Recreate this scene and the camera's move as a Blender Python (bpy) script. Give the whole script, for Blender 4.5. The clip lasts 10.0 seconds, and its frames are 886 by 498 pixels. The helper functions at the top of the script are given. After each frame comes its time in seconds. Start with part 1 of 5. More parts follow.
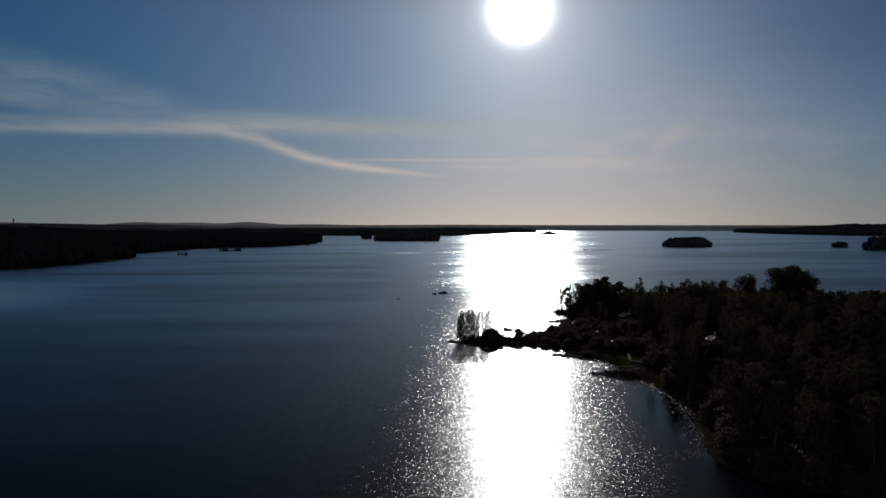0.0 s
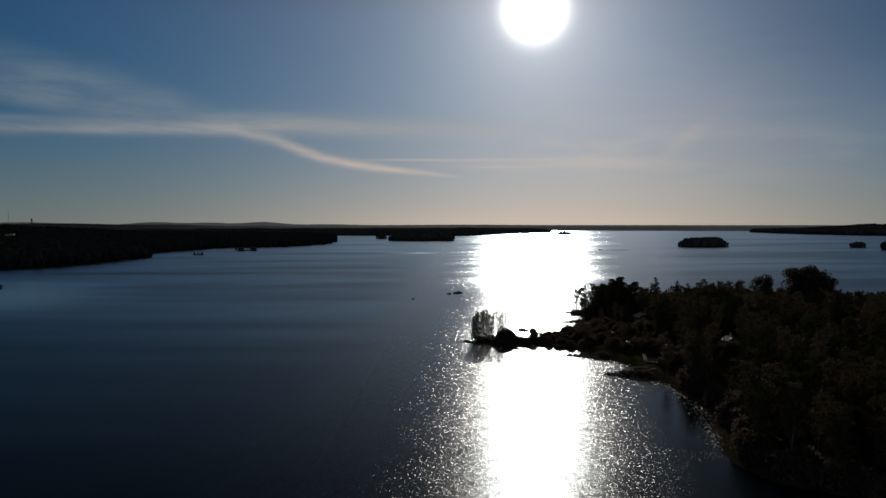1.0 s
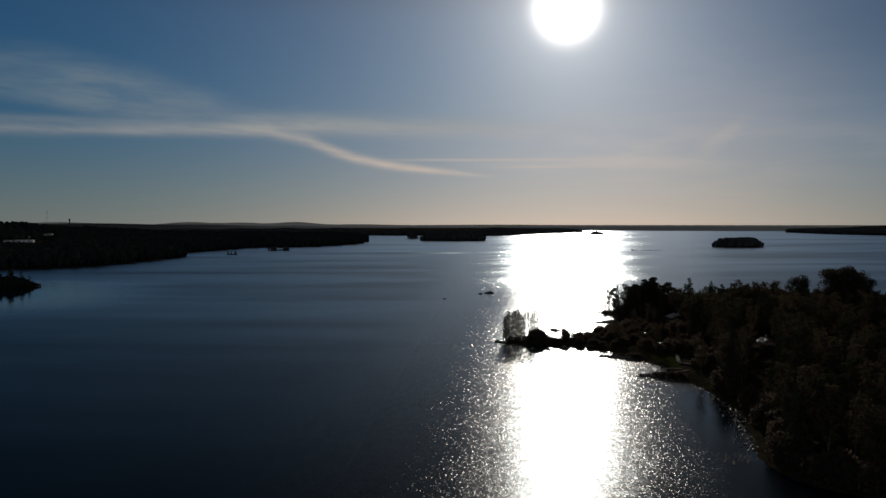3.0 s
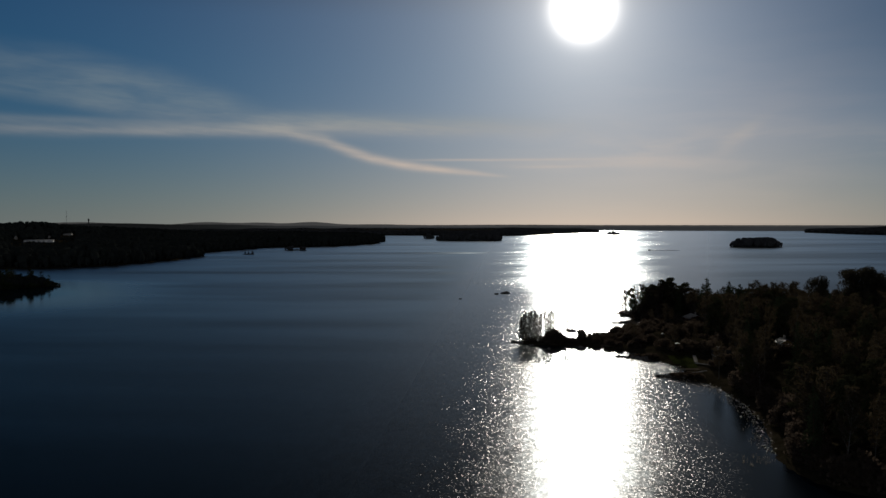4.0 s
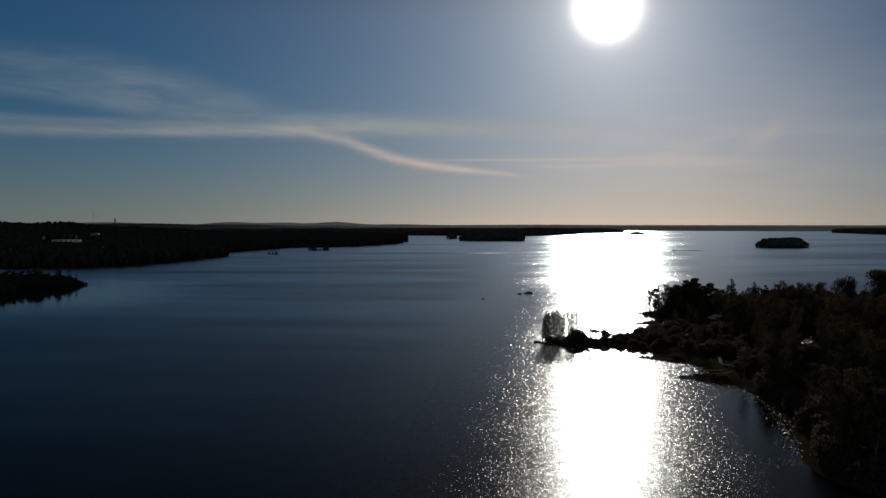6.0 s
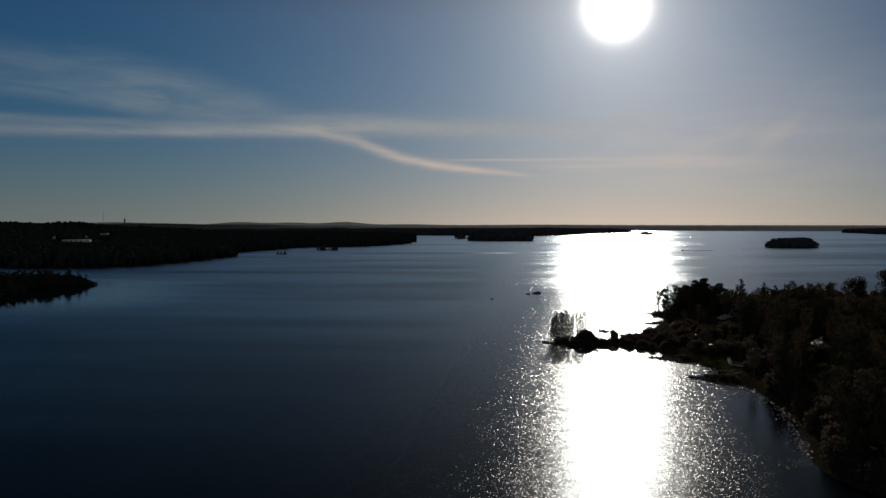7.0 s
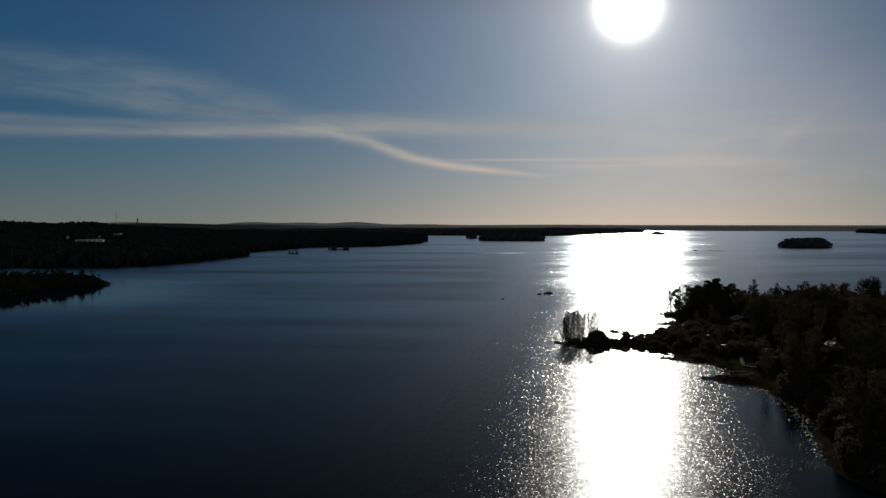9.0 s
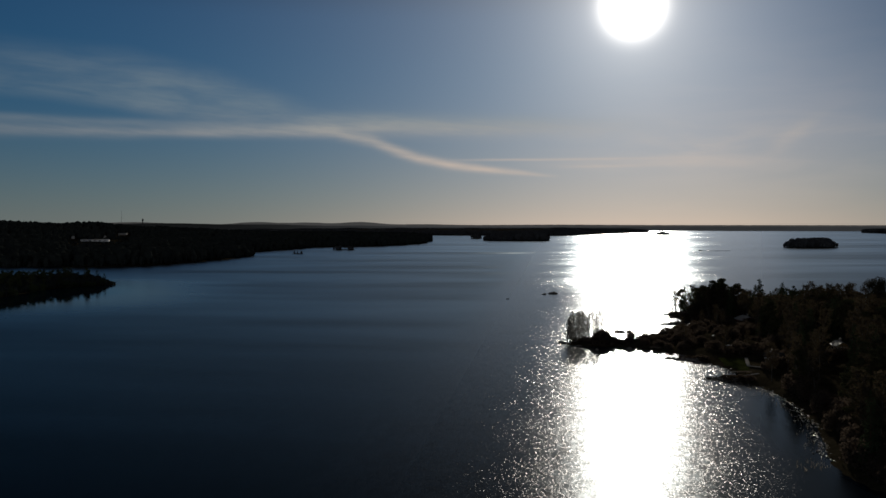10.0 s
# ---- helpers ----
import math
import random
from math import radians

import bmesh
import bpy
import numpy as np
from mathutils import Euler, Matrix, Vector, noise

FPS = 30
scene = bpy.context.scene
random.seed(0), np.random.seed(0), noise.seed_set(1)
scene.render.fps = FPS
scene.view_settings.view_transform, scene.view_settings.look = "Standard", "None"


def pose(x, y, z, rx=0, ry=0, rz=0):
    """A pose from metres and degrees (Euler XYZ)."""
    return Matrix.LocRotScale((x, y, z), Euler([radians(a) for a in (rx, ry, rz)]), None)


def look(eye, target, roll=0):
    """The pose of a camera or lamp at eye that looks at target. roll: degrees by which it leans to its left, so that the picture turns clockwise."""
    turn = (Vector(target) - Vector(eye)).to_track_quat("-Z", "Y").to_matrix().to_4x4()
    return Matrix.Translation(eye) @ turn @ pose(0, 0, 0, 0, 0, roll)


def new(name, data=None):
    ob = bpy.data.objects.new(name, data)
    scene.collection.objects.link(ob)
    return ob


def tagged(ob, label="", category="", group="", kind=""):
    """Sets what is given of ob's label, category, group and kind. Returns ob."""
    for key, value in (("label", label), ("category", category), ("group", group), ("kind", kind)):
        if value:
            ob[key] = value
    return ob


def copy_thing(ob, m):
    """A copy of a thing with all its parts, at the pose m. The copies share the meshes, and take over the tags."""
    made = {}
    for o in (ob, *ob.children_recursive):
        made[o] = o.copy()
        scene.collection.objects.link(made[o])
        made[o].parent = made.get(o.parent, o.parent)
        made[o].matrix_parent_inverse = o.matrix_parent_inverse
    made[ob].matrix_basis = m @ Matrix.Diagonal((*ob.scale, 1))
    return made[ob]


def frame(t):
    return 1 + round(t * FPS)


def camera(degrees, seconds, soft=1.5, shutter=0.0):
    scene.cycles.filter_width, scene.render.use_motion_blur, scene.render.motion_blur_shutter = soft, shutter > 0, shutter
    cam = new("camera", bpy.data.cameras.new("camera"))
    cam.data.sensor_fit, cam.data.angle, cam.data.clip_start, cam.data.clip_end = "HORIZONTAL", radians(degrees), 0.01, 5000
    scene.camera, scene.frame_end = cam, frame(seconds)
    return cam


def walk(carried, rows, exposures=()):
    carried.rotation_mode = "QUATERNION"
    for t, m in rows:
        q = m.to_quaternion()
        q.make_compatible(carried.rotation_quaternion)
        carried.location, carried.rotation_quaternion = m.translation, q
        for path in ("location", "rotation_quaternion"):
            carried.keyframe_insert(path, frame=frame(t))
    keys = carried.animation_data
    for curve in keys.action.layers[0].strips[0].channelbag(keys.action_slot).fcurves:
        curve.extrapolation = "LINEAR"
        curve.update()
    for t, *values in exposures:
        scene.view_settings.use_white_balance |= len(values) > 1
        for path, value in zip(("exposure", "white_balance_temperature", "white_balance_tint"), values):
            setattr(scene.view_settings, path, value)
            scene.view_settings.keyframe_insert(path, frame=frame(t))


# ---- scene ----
# A still camera high over a lake in the evening, turning slowly to its left.
EYE, TILT, LEAN = 45.0, -1.8, 0.03
cam = camera(54.45, 10.0)
TURNS = [
    (0.0, 0.0), (0.5, 0.457), (1.0, 0.98), (1.5, 1.354), (2.0, 1.941), (2.5, 2.501), (4.0, 4.141), (4.5, 4.579), (5.0, 4.967),
    (5.5, 5.324), (7.0, 6.221), (7.5, 6.427), (8.0, 6.615), (8.5, 6.804), (9.0, 6.974), (9.5, 7.131), (10.0, 7.284),
]
EXPOSURE = -1.7
walk(cam, [(t, pose(0, 0, EYE, 90 + TILT, LEAN, turn)) for t, turn in TURNS], [(0.0, EXPOSURE, 6330, 10), (1.0, EXPOSURE, 6520, 10), (2.0, EXPOSURE, 6680, 10), (10.0, EXPOSURE, 6720, 10)])

# ---- light ----
SUN_AZ, SUN_EL = 5.06, 13.65
SUN_STRENGTH, SKY_STRENGTH = 4.0, 0.05
sun_way = Vector((math.sin(radians(SUN_AZ)) * math.cos(radians(SUN_EL)), math.cos(radians(SUN_AZ)) * math.cos(radians(SUN_EL)), math.sin(radians(SUN_EL))))
sun = new("sun", bpy.data.lights.new("sun", "SUN"))
sun.data.energy, sun.data.angle, sun.data.color = SUN_STRENGTH, radians(0.53), (1.0, 0.93, 0.82)
sun.matrix_world = look(sun_way * 500, (0, 0, 0))


class Nodes:
    """Short-hand for building a node tree."""

    def __init__(self, tree):
        self.tree = tree
        tree.nodes.clear()

    def add(self, kind):
        return self.tree.nodes.new(kind)

    def put(self, socket, value):
        if isinstance(value, bpy.types.NodeSocket):
            self.tree.links.new(value, socket)
        else:
            socket.default_value = value

    def math(self, op, a, b=0.0, c=0.0, clamp=False):
        node = self.add("ShaderNodeMath")
        node.operation, node.use_clamp = op, clamp
        for socket, value in zip(node.inputs, (a, b, c)):
            self.put(socket, value)
        return node.outputs[0]

    def vec(self, op, a, b=(0, 0, 0), scale=None):
        node = self.add("ShaderNodeVectorMath")
        node.operation = op
        self.put(node.inputs[0], a)
        self.put(node.inputs[1], b)
        if scale is not None:
            self.put(node.inputs["Scale"], scale)
        return node.outputs["Value"] if op in ("DOT_PRODUCT", "LENGTH", "DISTANCE") else node.outputs["Vector"]

    def xyz(self, x, y, z=0.0):
        node = self.add("ShaderNodeCombineXYZ")
        for socket, value in zip(node.inputs, (x, y, z)):
            self.put(socket, value)
        return node.outputs[0]

    def span(self, value, lo, hi, a=0.0, b=1.0, kind="SMOOTHSTEP"):
        node = self.add("ShaderNodeMapRange")
        node.interpolation_type = kind
        for socket, v in zip(node.inputs, (value, lo, hi, a, b)):
            self.put(socket, v)
        return node.outputs[0]

    def ramp(self, value, stops, mode="LINEAR"):
        node = self.add("ShaderNodeValToRGB")
        node.color_ramp.interpolation = mode
        el = node.color_ramp.elements
        for k, (at, c) in enumerate(stops):
            e = el[k] if k < 2 else el.new(at)
            e.position = at
            e.color = (c, c, c, 1) if isinstance(c, (int, float)) else (*c, 1)
        self.put(node.inputs[0], value)
        return node.outputs[0]

    def noise(self, vector, scale, detail=3.0, rough=0.55, distort=0.0, out="Fac"):
        node = self.add("ShaderNodeTexNoise")
        self.put(node.inputs["Vector"], vector)
        node.inputs["Scale"].default_value, node.inputs["Detail"].default_value = scale, detail
        node.inputs["Roughness"].default_value, node.inputs["Distortion"].default_value = rough, distort
        return node.outputs[out]

    def mix(self, fac, a, b, blend="MIX"):
        node = self.add("ShaderNodeMix")
        node.data_type, node.blend_type = "RGBA", blend
        self.put(node.inputs[0], fac)
        self.put(node.inputs[6], a if isinstance(a, bpy.types.NodeSocket) else (*a, 1))
        self.put(node.inputs[7], b if isinstance(b, bpy.types.NodeSocket) else (*b, 1))
        return node.outputs[2]


# the evening sky: clear blue, a warm horizon, the sun's disc with its aureole, thin cirrus and old contrails
world = bpy.data.worlds.new("evening_sky")
scene.world = world
world.use_nodes = True
w = Nodes(world.node_tree)
way = w.add("ShaderNodeTexCoord").outputs["Generated"]
sep = w.add("ShaderNodeSeparateXYZ")
w.put(sep.inputs[0], way)
elev = w.math("MULTIPLY", w.math("ARCSINE", sep.outputs[2]), 57.2958)
azim = w.math("MULTIPLY", w.math("ARCTAN2", sep.outputs[0], sep.outputs[1]), 57.2958)
sky = w.add("ShaderNodeTexSky")
sky.sky_type, sky.sun_disc, sky.sun_elevation, sky.sun_rotation = "NISHITA", False, radians(SUN_EL), radians(SUN_AZ)
sky.altitude, sky.air_density, sky.dust_density, sky.ozone_density = 100.0, 1.0, 0.1, 3.0
away = w.math("MULTIPLY", w.math("ARCCOSINE", w.math("MINIMUM", w.vec("DOT_PRODUCT", way, tuple(sun_way)), 1.0)), 57.2958)

plane = w.xyz(w.math("MULTIPLY", azim, 0.10), w.math("MULTIPLY", elev, 0.55))
wisp = w.noise(plane, 1.5, 5.0, 0.5, 0.5)
fine = w.noise(w.xyz(w.math("MULTIPLY", azim, 0.16), w.math("MULTIPLY", elev, 0.7)), 1.5, 3.5, 0.5, 0.4)
fibre = w.noise(w.xyz(w.math("MULTIPLY", w.math("SUBTRACT", azim, w.math("MULTIPLY", elev, 0.9)), 0.28), w.math("MULTIPLY", w.math("ADD", elev, w.math("MULTIPLY", azim, 0.1)), 2.6)), 1.5, 3.0, 0.55, 0.3)
at = w.span(azim, -40.0, 20.0, kind="LINEAR")


def stops(rows, by):
    return [((a + 40.0) / 60.0, v / by) for a, v in rows]


def band(centre, half, strength, sway=0.3):
    """A soft streak: its height, half width and strength as functions of the azimuth."""
    off = w.math("DIVIDE", w.math("SUBTRACT", w.math("ADD", elev, w.math("MULTIPLY", w.math("SUBTRACT", wisp, 0.5), sway)), centre), half)
    return w.math("MULTIPLY", w.math("EXPONENT", w.math("MULTIPLY", w.math("MULTIPLY", off, off), -1.0)), strength)


trail = band(
    w.math("MULTIPLY", w.ramp(at, stops([(-40, 5.5), (-27, 5.62), (-20, 5.82), (-14.5, 5.85), (-12.0, 5.36), (-10.4, 4.72), (-8.9, 4.2), (-6.9, 3.82), (-4.5, 3.5), (-0.5, 3.05), (4, 2.8)], 10.0)), 10.0),
    w.math("MULTIPLY", w.ramp(at, stops([(-40, 0.5), (-27, 0.34), (-12, 0.34), (-6, 0.27), (-0.5, 0.12)], 1.0)), 1.0),
    w.ramp(at, stops([(-40, 0.2), (-30, 0.36), (-22, 0.6), (-12, 0.78), (-5, 1.0), (-2, 0.65), (0.6, 0.0)], 1.0)))
branch = band(w.math("ADD", 6.2, w.math("MULTIPLY", azim, -0.02)), 0.66, w.ramp(at, stops([(-18, 0.0), (-12, 0.9), (-5, 0.85), (2, 0.4), (9, 0.0)], 1.0)))
low = w.math("ADD", band(4.1, 0.08, w.ramp(at, stops([(-7, 0.0), (-4, 0.6), (2, 0.45), (6, 0.15), (10, 0.0)], 1.0)), 0.1), band(3.85, 0.35, w.ramp(at, stops([(-3, 0.0), (2, 0.22), (9, 0.24), (16, 0.0)], 1.0))))
strand = band(6.2, 0.24, w.ramp(at, stops([(-40, 0.15), (-32, 0.26), (-22, 0.22), (-15, 0.3), (-10, 0.0)], 1.0)))
haze_line = band(3.62, 0.09, w.ramp(at, stops([(0, 0.0), (2.5, 0.35), (5, 0.25), (7, 0.0)], 1.0)), 0.1)
hook_off = w.math("DIVIDE", w.math("SUBTRACT", w.math("SUBTRACT", elev, 5.3), w.math("MULTIPLY", w.math("SUBTRACT", azim, w.math("ADD", 14.7, w.math("MULTIPLY", w.math("SUBTRACT", fine, 0.5), 2.0))), 0.85)), 0.62)
hook = w.math("MULTIPLY", w.math("EXPONENT", w.math("MULTIPLY", w.math("MULTIPLY", hook_off, hook_off), -1.0)), w.math("MULTIPLY", w.span(elev, 3.6, 5.4, 0.0, 0.3), w.span(elev, 5.6, 7.2, 1.0, 0.0)))
veil = w.math("MULTIPLY", band(5.0, 1.4, w.ramp(at, stops([(0, 0.0), (8, 0.3), (14, 0.3), (19, 0.1)], 1.0))), w.span(wisp, 0.4, 0.75))
roof_line = w.math("MULTIPLY", w.ramp(at, stops([(-40, 11.2), (-34, 10.9), (-27, 10.6), (-20.8, 9.4), (-16.5, 7.9), (-14, 6.9), (-10, 5.8)], 12.0)), 12.0)
fan = w.math("MULTIPLY", w.span(w.math("SUBTRACT", roof_line, elev), -0.5, 1.7), w.span(w.math("SUBTRACT", elev, w.span(azim, -34.0, -20.0, 7.2, 6.0)), -0.1, 0.9))
fan = w.math("MULTIPLY", w.math("MULTIPLY", fan, w.span(fine, 0.2, 0.8, 0.34, 0.62)), w.span(azim, -42.0, -21.0, 0.22, 0.85))
cover = w.math("MULTIPLY", w.math("ADD", w.math("ADD", trail, branch), w.math("ADD", w.math("ADD", w.math("ADD", low, haze_line), w.math("ADD", strand, hook)), w.math("ADD", veil, fan))), w.span(w.math("ADD", w.math("MULTIPLY", fine, 0.6), w.math("MULTIPLY", fibre, 0.4)), 0.25, 0.7, 0.62, 1.12), clamp=True)

blue = w.vec("MULTIPLY", sky.outputs[0], w.mix(w.span(elev, 0.0, 11.0), (0.7, 0.95, 1.45), (0.31, 1.03, 1.6)))
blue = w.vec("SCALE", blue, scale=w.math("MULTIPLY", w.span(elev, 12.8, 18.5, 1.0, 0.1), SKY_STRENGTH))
# sky overhead dimmed to darken the water, hazy fill added opposite the sun
hind_fill = w.math("MULTIPLY", w.span(sep.outputs[1], 0.1, -0.9), w.math("EXPONENT", w.math("DIVIDE", w.math("ABSOLUTE", elev), -22.0)))
blue = w.vec("ADD", blue, w.vec("SCALE", (1.0, 0.95, 0.92), scale=hind_fill))
aside = w.math("DIVIDE", w.math("SUBTRACT", azim, SUN_AZ), 17.0)
warm = w.math("MULTIPLY", w.math("EXPONENT", w.math("DIVIDE", w.math("ABSOLUTE", elev), -6.2)), w.math("EXPONENT", w.math("MULTIPLY", w.math("MULTIPLY", aside, aside), -1.0)))
pale = w.math("EXPONENT", w.math("DIVIDE", w.math("ABSOLUTE", elev), -3.0))
wide = w.math("EXPONENT", w.math("DIVIDE", away, -9.5))
blue = w.vec("ADD", blue, w.vec("SCALE", (0.62, 0.39, 0.365), scale=warm))
blue = w.vec("ADD", blue, w.vec("SCALE", (0.108, 0.148, 0.185), scale=pale))
blue = w.vec("ADD", blue, w.vec("SCALE", (1.18, 1.11, 1.01), scale=wide))
cloud = w.mix(w.span(elev, 3.0, 8.0), (1.95, 1.6, 1.36), (0.82, 0.96, 0.98))
shown = w.mix(w.math("MULTIPLY", cover, 0.72), blue, cloud)
haze = w.math("MULTIPLY", w.math("MULTIPLY", w.span(azim, -6.0, 12.0), w.span(azim, 15.0, 28.0, 1.0, 0.35)), w.math("EXPONENT", w.math("MULTIPLY", w.math("POWER", w.math("DIVIDE", w.math("SUBTRACT", elev, 5.6), 5.6), 2.0), -1.0)))
shown = w.vec("ADD", shown, w.vec("SCALE", (0.3, 0.19, 0.1), scale=w.math("MULTIPLY", haze, w.span(wisp, 0.3, 0.7, 0.85, 1.1))))
corner = w.math("MULTIPLY", w.span(azim, 11.0, 27.0), w.span(elev, 4.0, 12.0))
shown = w.vec("SCALE", shown, scale=w.math("SUBTRACT", 1.0, w.math("MULTIPLY", corner, 0.2)))
disc = w.math("MULTIPLY", w.math("EXPONENT", w.math("MULTIPLY", w.math("POWER", w.math("DIVIDE", away, 1.29), 2.0), -1.0)), 22.0)
halo = w.math("MULTIPLY", w.math("EXPONENT", w.math("DIVIDE", away, -2.6)), 1.7)
glow = w.vec("SCALE", (1.0, 0.97, 0.93), scale=w.math("ADD", disc, halo))
back = w.add("ShaderNodeBackground")
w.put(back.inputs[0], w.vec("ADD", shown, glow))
back.inputs[1].default_value = 1.0
w.put(w.add("ShaderNodeOutputWorld").inputs[0], back.outputs[0])


# ---- materials ----
def material(name):
    m = bpy.data.materials.new(name)
    m.use_nodes = True
    return m, Nodes(m.node_tree)


def surface(name, dark, light, scale=1.0, rough=0.8, metal=0.0, bump=0.3, fine=12.0, translucent=0.0, tint=0.0):
    """A surface with stains and grain at two scales; leaves let light through."""
    m, n = material(name)
    place = n.add("ShaderNodeTexCoord").outputs["Object"]
    big = n.noise(place, scale, 4.0)
    grain = n.noise(place, scale * fine, 3.0)
    fac = n.span(n.math("ADD", n.math("MULTIPLY", big, 0.65), n.math("MULTIPLY", grain, 0.35)), 0.3, 0.7)
    if tint:
        each = n.add("ShaderNodeObjectInfo").outputs["Random"]
        fac = n.math("ADD", n.math("MULTIPLY", fac, 1.0 - tint), n.math("MULTIPLY", each, tint))
    colour = n.mix(fac, dark, light)
    b = n.add("ShaderNodeBsdfPrincipled")
    n.put(b.inputs["Base Color"], colour)
    n.put(b.inputs["Roughness"], n.span(grain, 0.2, 0.8, max(rough - 0.12, 0.02), min(rough + 0.1, 1.0)))
    b.inputs["Metallic"].default_value = metal
    b.inputs["Specular IOR Level"].default_value = 0.5 if rough < 0.66 else 0.0
    if bump:
        bp = n.add("ShaderNodeBump")
        bp.inputs["Strength"].default_value, bp.inputs["Distance"].default_value = bump, 0.05
        n.put(bp.inputs["Height"], grain)
        n.put(b.inputs["Normal"], bp.outputs[0])
    out = b.outputs[0]
    if translucent:
        tr = n.add("ShaderNodeBsdfTranslucent")
        n.put(tr.inputs[0], colour)
        mx = n.add("ShaderNodeMixShader")
        mx.inputs[0].default_value = translucent
        n.put(mx.inputs[1], b.outputs[0])
        n.put(mx.inputs[2], tr.outputs[0])
        out = mx.outputs[0]
    n.put(n.add("ShaderNodeOutputMaterial").inputs[0], out)
    return m


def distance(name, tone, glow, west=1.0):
    """Far woods, evening haze put in as glow, brighter sunward than in the west."""
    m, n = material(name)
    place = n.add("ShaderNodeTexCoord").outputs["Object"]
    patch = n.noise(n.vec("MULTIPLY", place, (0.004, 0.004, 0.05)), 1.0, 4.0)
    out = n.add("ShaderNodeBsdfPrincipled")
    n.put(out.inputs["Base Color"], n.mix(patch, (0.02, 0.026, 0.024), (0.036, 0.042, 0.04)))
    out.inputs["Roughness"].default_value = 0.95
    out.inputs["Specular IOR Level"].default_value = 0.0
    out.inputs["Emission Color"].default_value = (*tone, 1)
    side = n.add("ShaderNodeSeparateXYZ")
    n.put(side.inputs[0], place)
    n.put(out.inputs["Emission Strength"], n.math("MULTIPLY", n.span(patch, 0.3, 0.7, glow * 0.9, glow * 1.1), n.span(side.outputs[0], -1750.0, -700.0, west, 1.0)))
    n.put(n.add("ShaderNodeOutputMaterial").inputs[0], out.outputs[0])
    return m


def water_surface():
    """Wind-ruffled lake water: a smooth sheen of fine ripples and single wave facets that flash, calmer and rougher streaks, gloss by Fresnel."""
    m, n = material("lake_water")
    place = n.add("ShaderNodeTexCoord").outputs["Object"]
    part_xyz = n.add("ShaderNodeSeparateXYZ")
    n.put(part_xyz.inputs[0], place)
    px, py = part_xyz.outputs[0], part_xyz.outputs[1]
    along = n.math("ADD", n.math("MULTIPLY", px, 0.89), n.math("MULTIPLY", py, 0.45))
    across = n.math("SUBTRACT", n.math("MULTIPLY", py, 0.89), n.math("MULTIPLY", px, 0.45))
    wind = n.noise(n.xyz(n.math("MULTIPLY", along, 0.0022), n.math("MULTIPLY", across, 0.010)), 1.0, 3.0, 0.5, 0.4)
    gust = n.noise(n.vec("MULTIPLY", place, (0.012, 0.05, 1.0)), 1.0, 3.0, 0.5, 0.2)
    offing = n.math("MAXIMUM", py, 60.0)
    # calm water in the lee of the western point
    lee = n.span(n.vec("DISTANCE", n.vec("MULTIPLY", place, (1.0, 0.8, 1.0)), (-350.0, 390.0, 0.0)), 70.0, 175.0, 0.05, 1.0)
    # sheltered water under the trees of the bay
    cove = n.span(n.vec("DISTANCE", n.vec("MULTIPLY", place, (1.0, 0.6, 1.0)), (95.0, 111.0, 0.0)), 38.0, 56.0, 0.25, 1.0)
    lee = n.math("MULTIPLY", lee, cove)
    # the open water to the west and east lies in finer, more even ripples
    even = n.math("MAXIMUM", n.span(px, -10.0, -60.0), n.span(n.math("DIVIDE", px, offing), 0.2, 0.3))
    ruffle = n.math("MULTIPLY", n.math("MULTIPLY", n.span(wind, 0.33, 0.67, n.span(offing, 250.0, 500.0, 0.97, 0.85), n.span(offing, 250.0, 500.0, 1.03, 1.18)), n.span(gust, 0.3, 0.7, 0.93, 1.07)), lee)
    breeze = n.noise(n.xyz(n.math("MULTIPLY", px, 0.0016), n.math("MULTIPLY", py, 0.0125)), 1.0, 2.5, 0.5, 0.3)
    streak = n.math("ADD", n.math("MULTIPLY", n.math("SUBTRACT", n.span(breeze, 0.3, 0.7, 0.86, 1.13), 1.0), even), 1.0)
    # waves grow longer and broader down the open reach
    reach = n.math("POWER", 2.0, n.math("MULTIPLY", n.math("FLOOR", n.math("MULTIPLY", n.math("LOGARITHM", n.math("DIVIDE", offing, 140.0), 2.0), 2.0)), 0.5))
    cells = n.add("ShaderNodeTexVoronoi")
    cells.voronoi_dimensions = "2D"
    n.put(cells.inputs["Vector"], n.xyz(n.math("DIVIDE", px, n.math("MULTIPLY", n.math("POWER", reach, 0.85), FACET[0])), n.math("DIVIDE", py, n.math("MULTIPLY", n.math("POWER", reach, 1.25), FACET[1]))))
    cells.inputs["Scale"].default_value = 1.0
    each = n.add("ShaderNodeSeparateXYZ")
    n.put(each.inputs[0], cells.outputs["Color"])
    steep = n.math("MULTIPLY", n.math("MULTIPLY", each.outputs[2], n.span(offing, 210.0, 420.0, FACET[2], FACET[2] * 0.85)), n.math("POWER", ruffle, 1.6))
    turn = n.math("MULTIPLY", each.outputs[0], 6.2832)
    size = n.math("MULTIPLY", steep, n.math("SQRT", each.outputs[1]))
    up = (0.0, 0.0, 1.0)
    facet = n.vec("NORMALIZE", n.vec("ADD", n.xyz(n.math("MULTIPLY", n.math("COSINE", turn), size), n.math("MULTIPLY", n.math("SINE", turn), size)), up))
    half = (0.5, 0.5, 0.5)
    ripple = n.vec("SUBTRACT", n.noise(n.vec("MULTIPLY", place, (0.6, 0.25, 1.0)), 1.0, 2.0, 0.55, 0.0, "Color"), half)
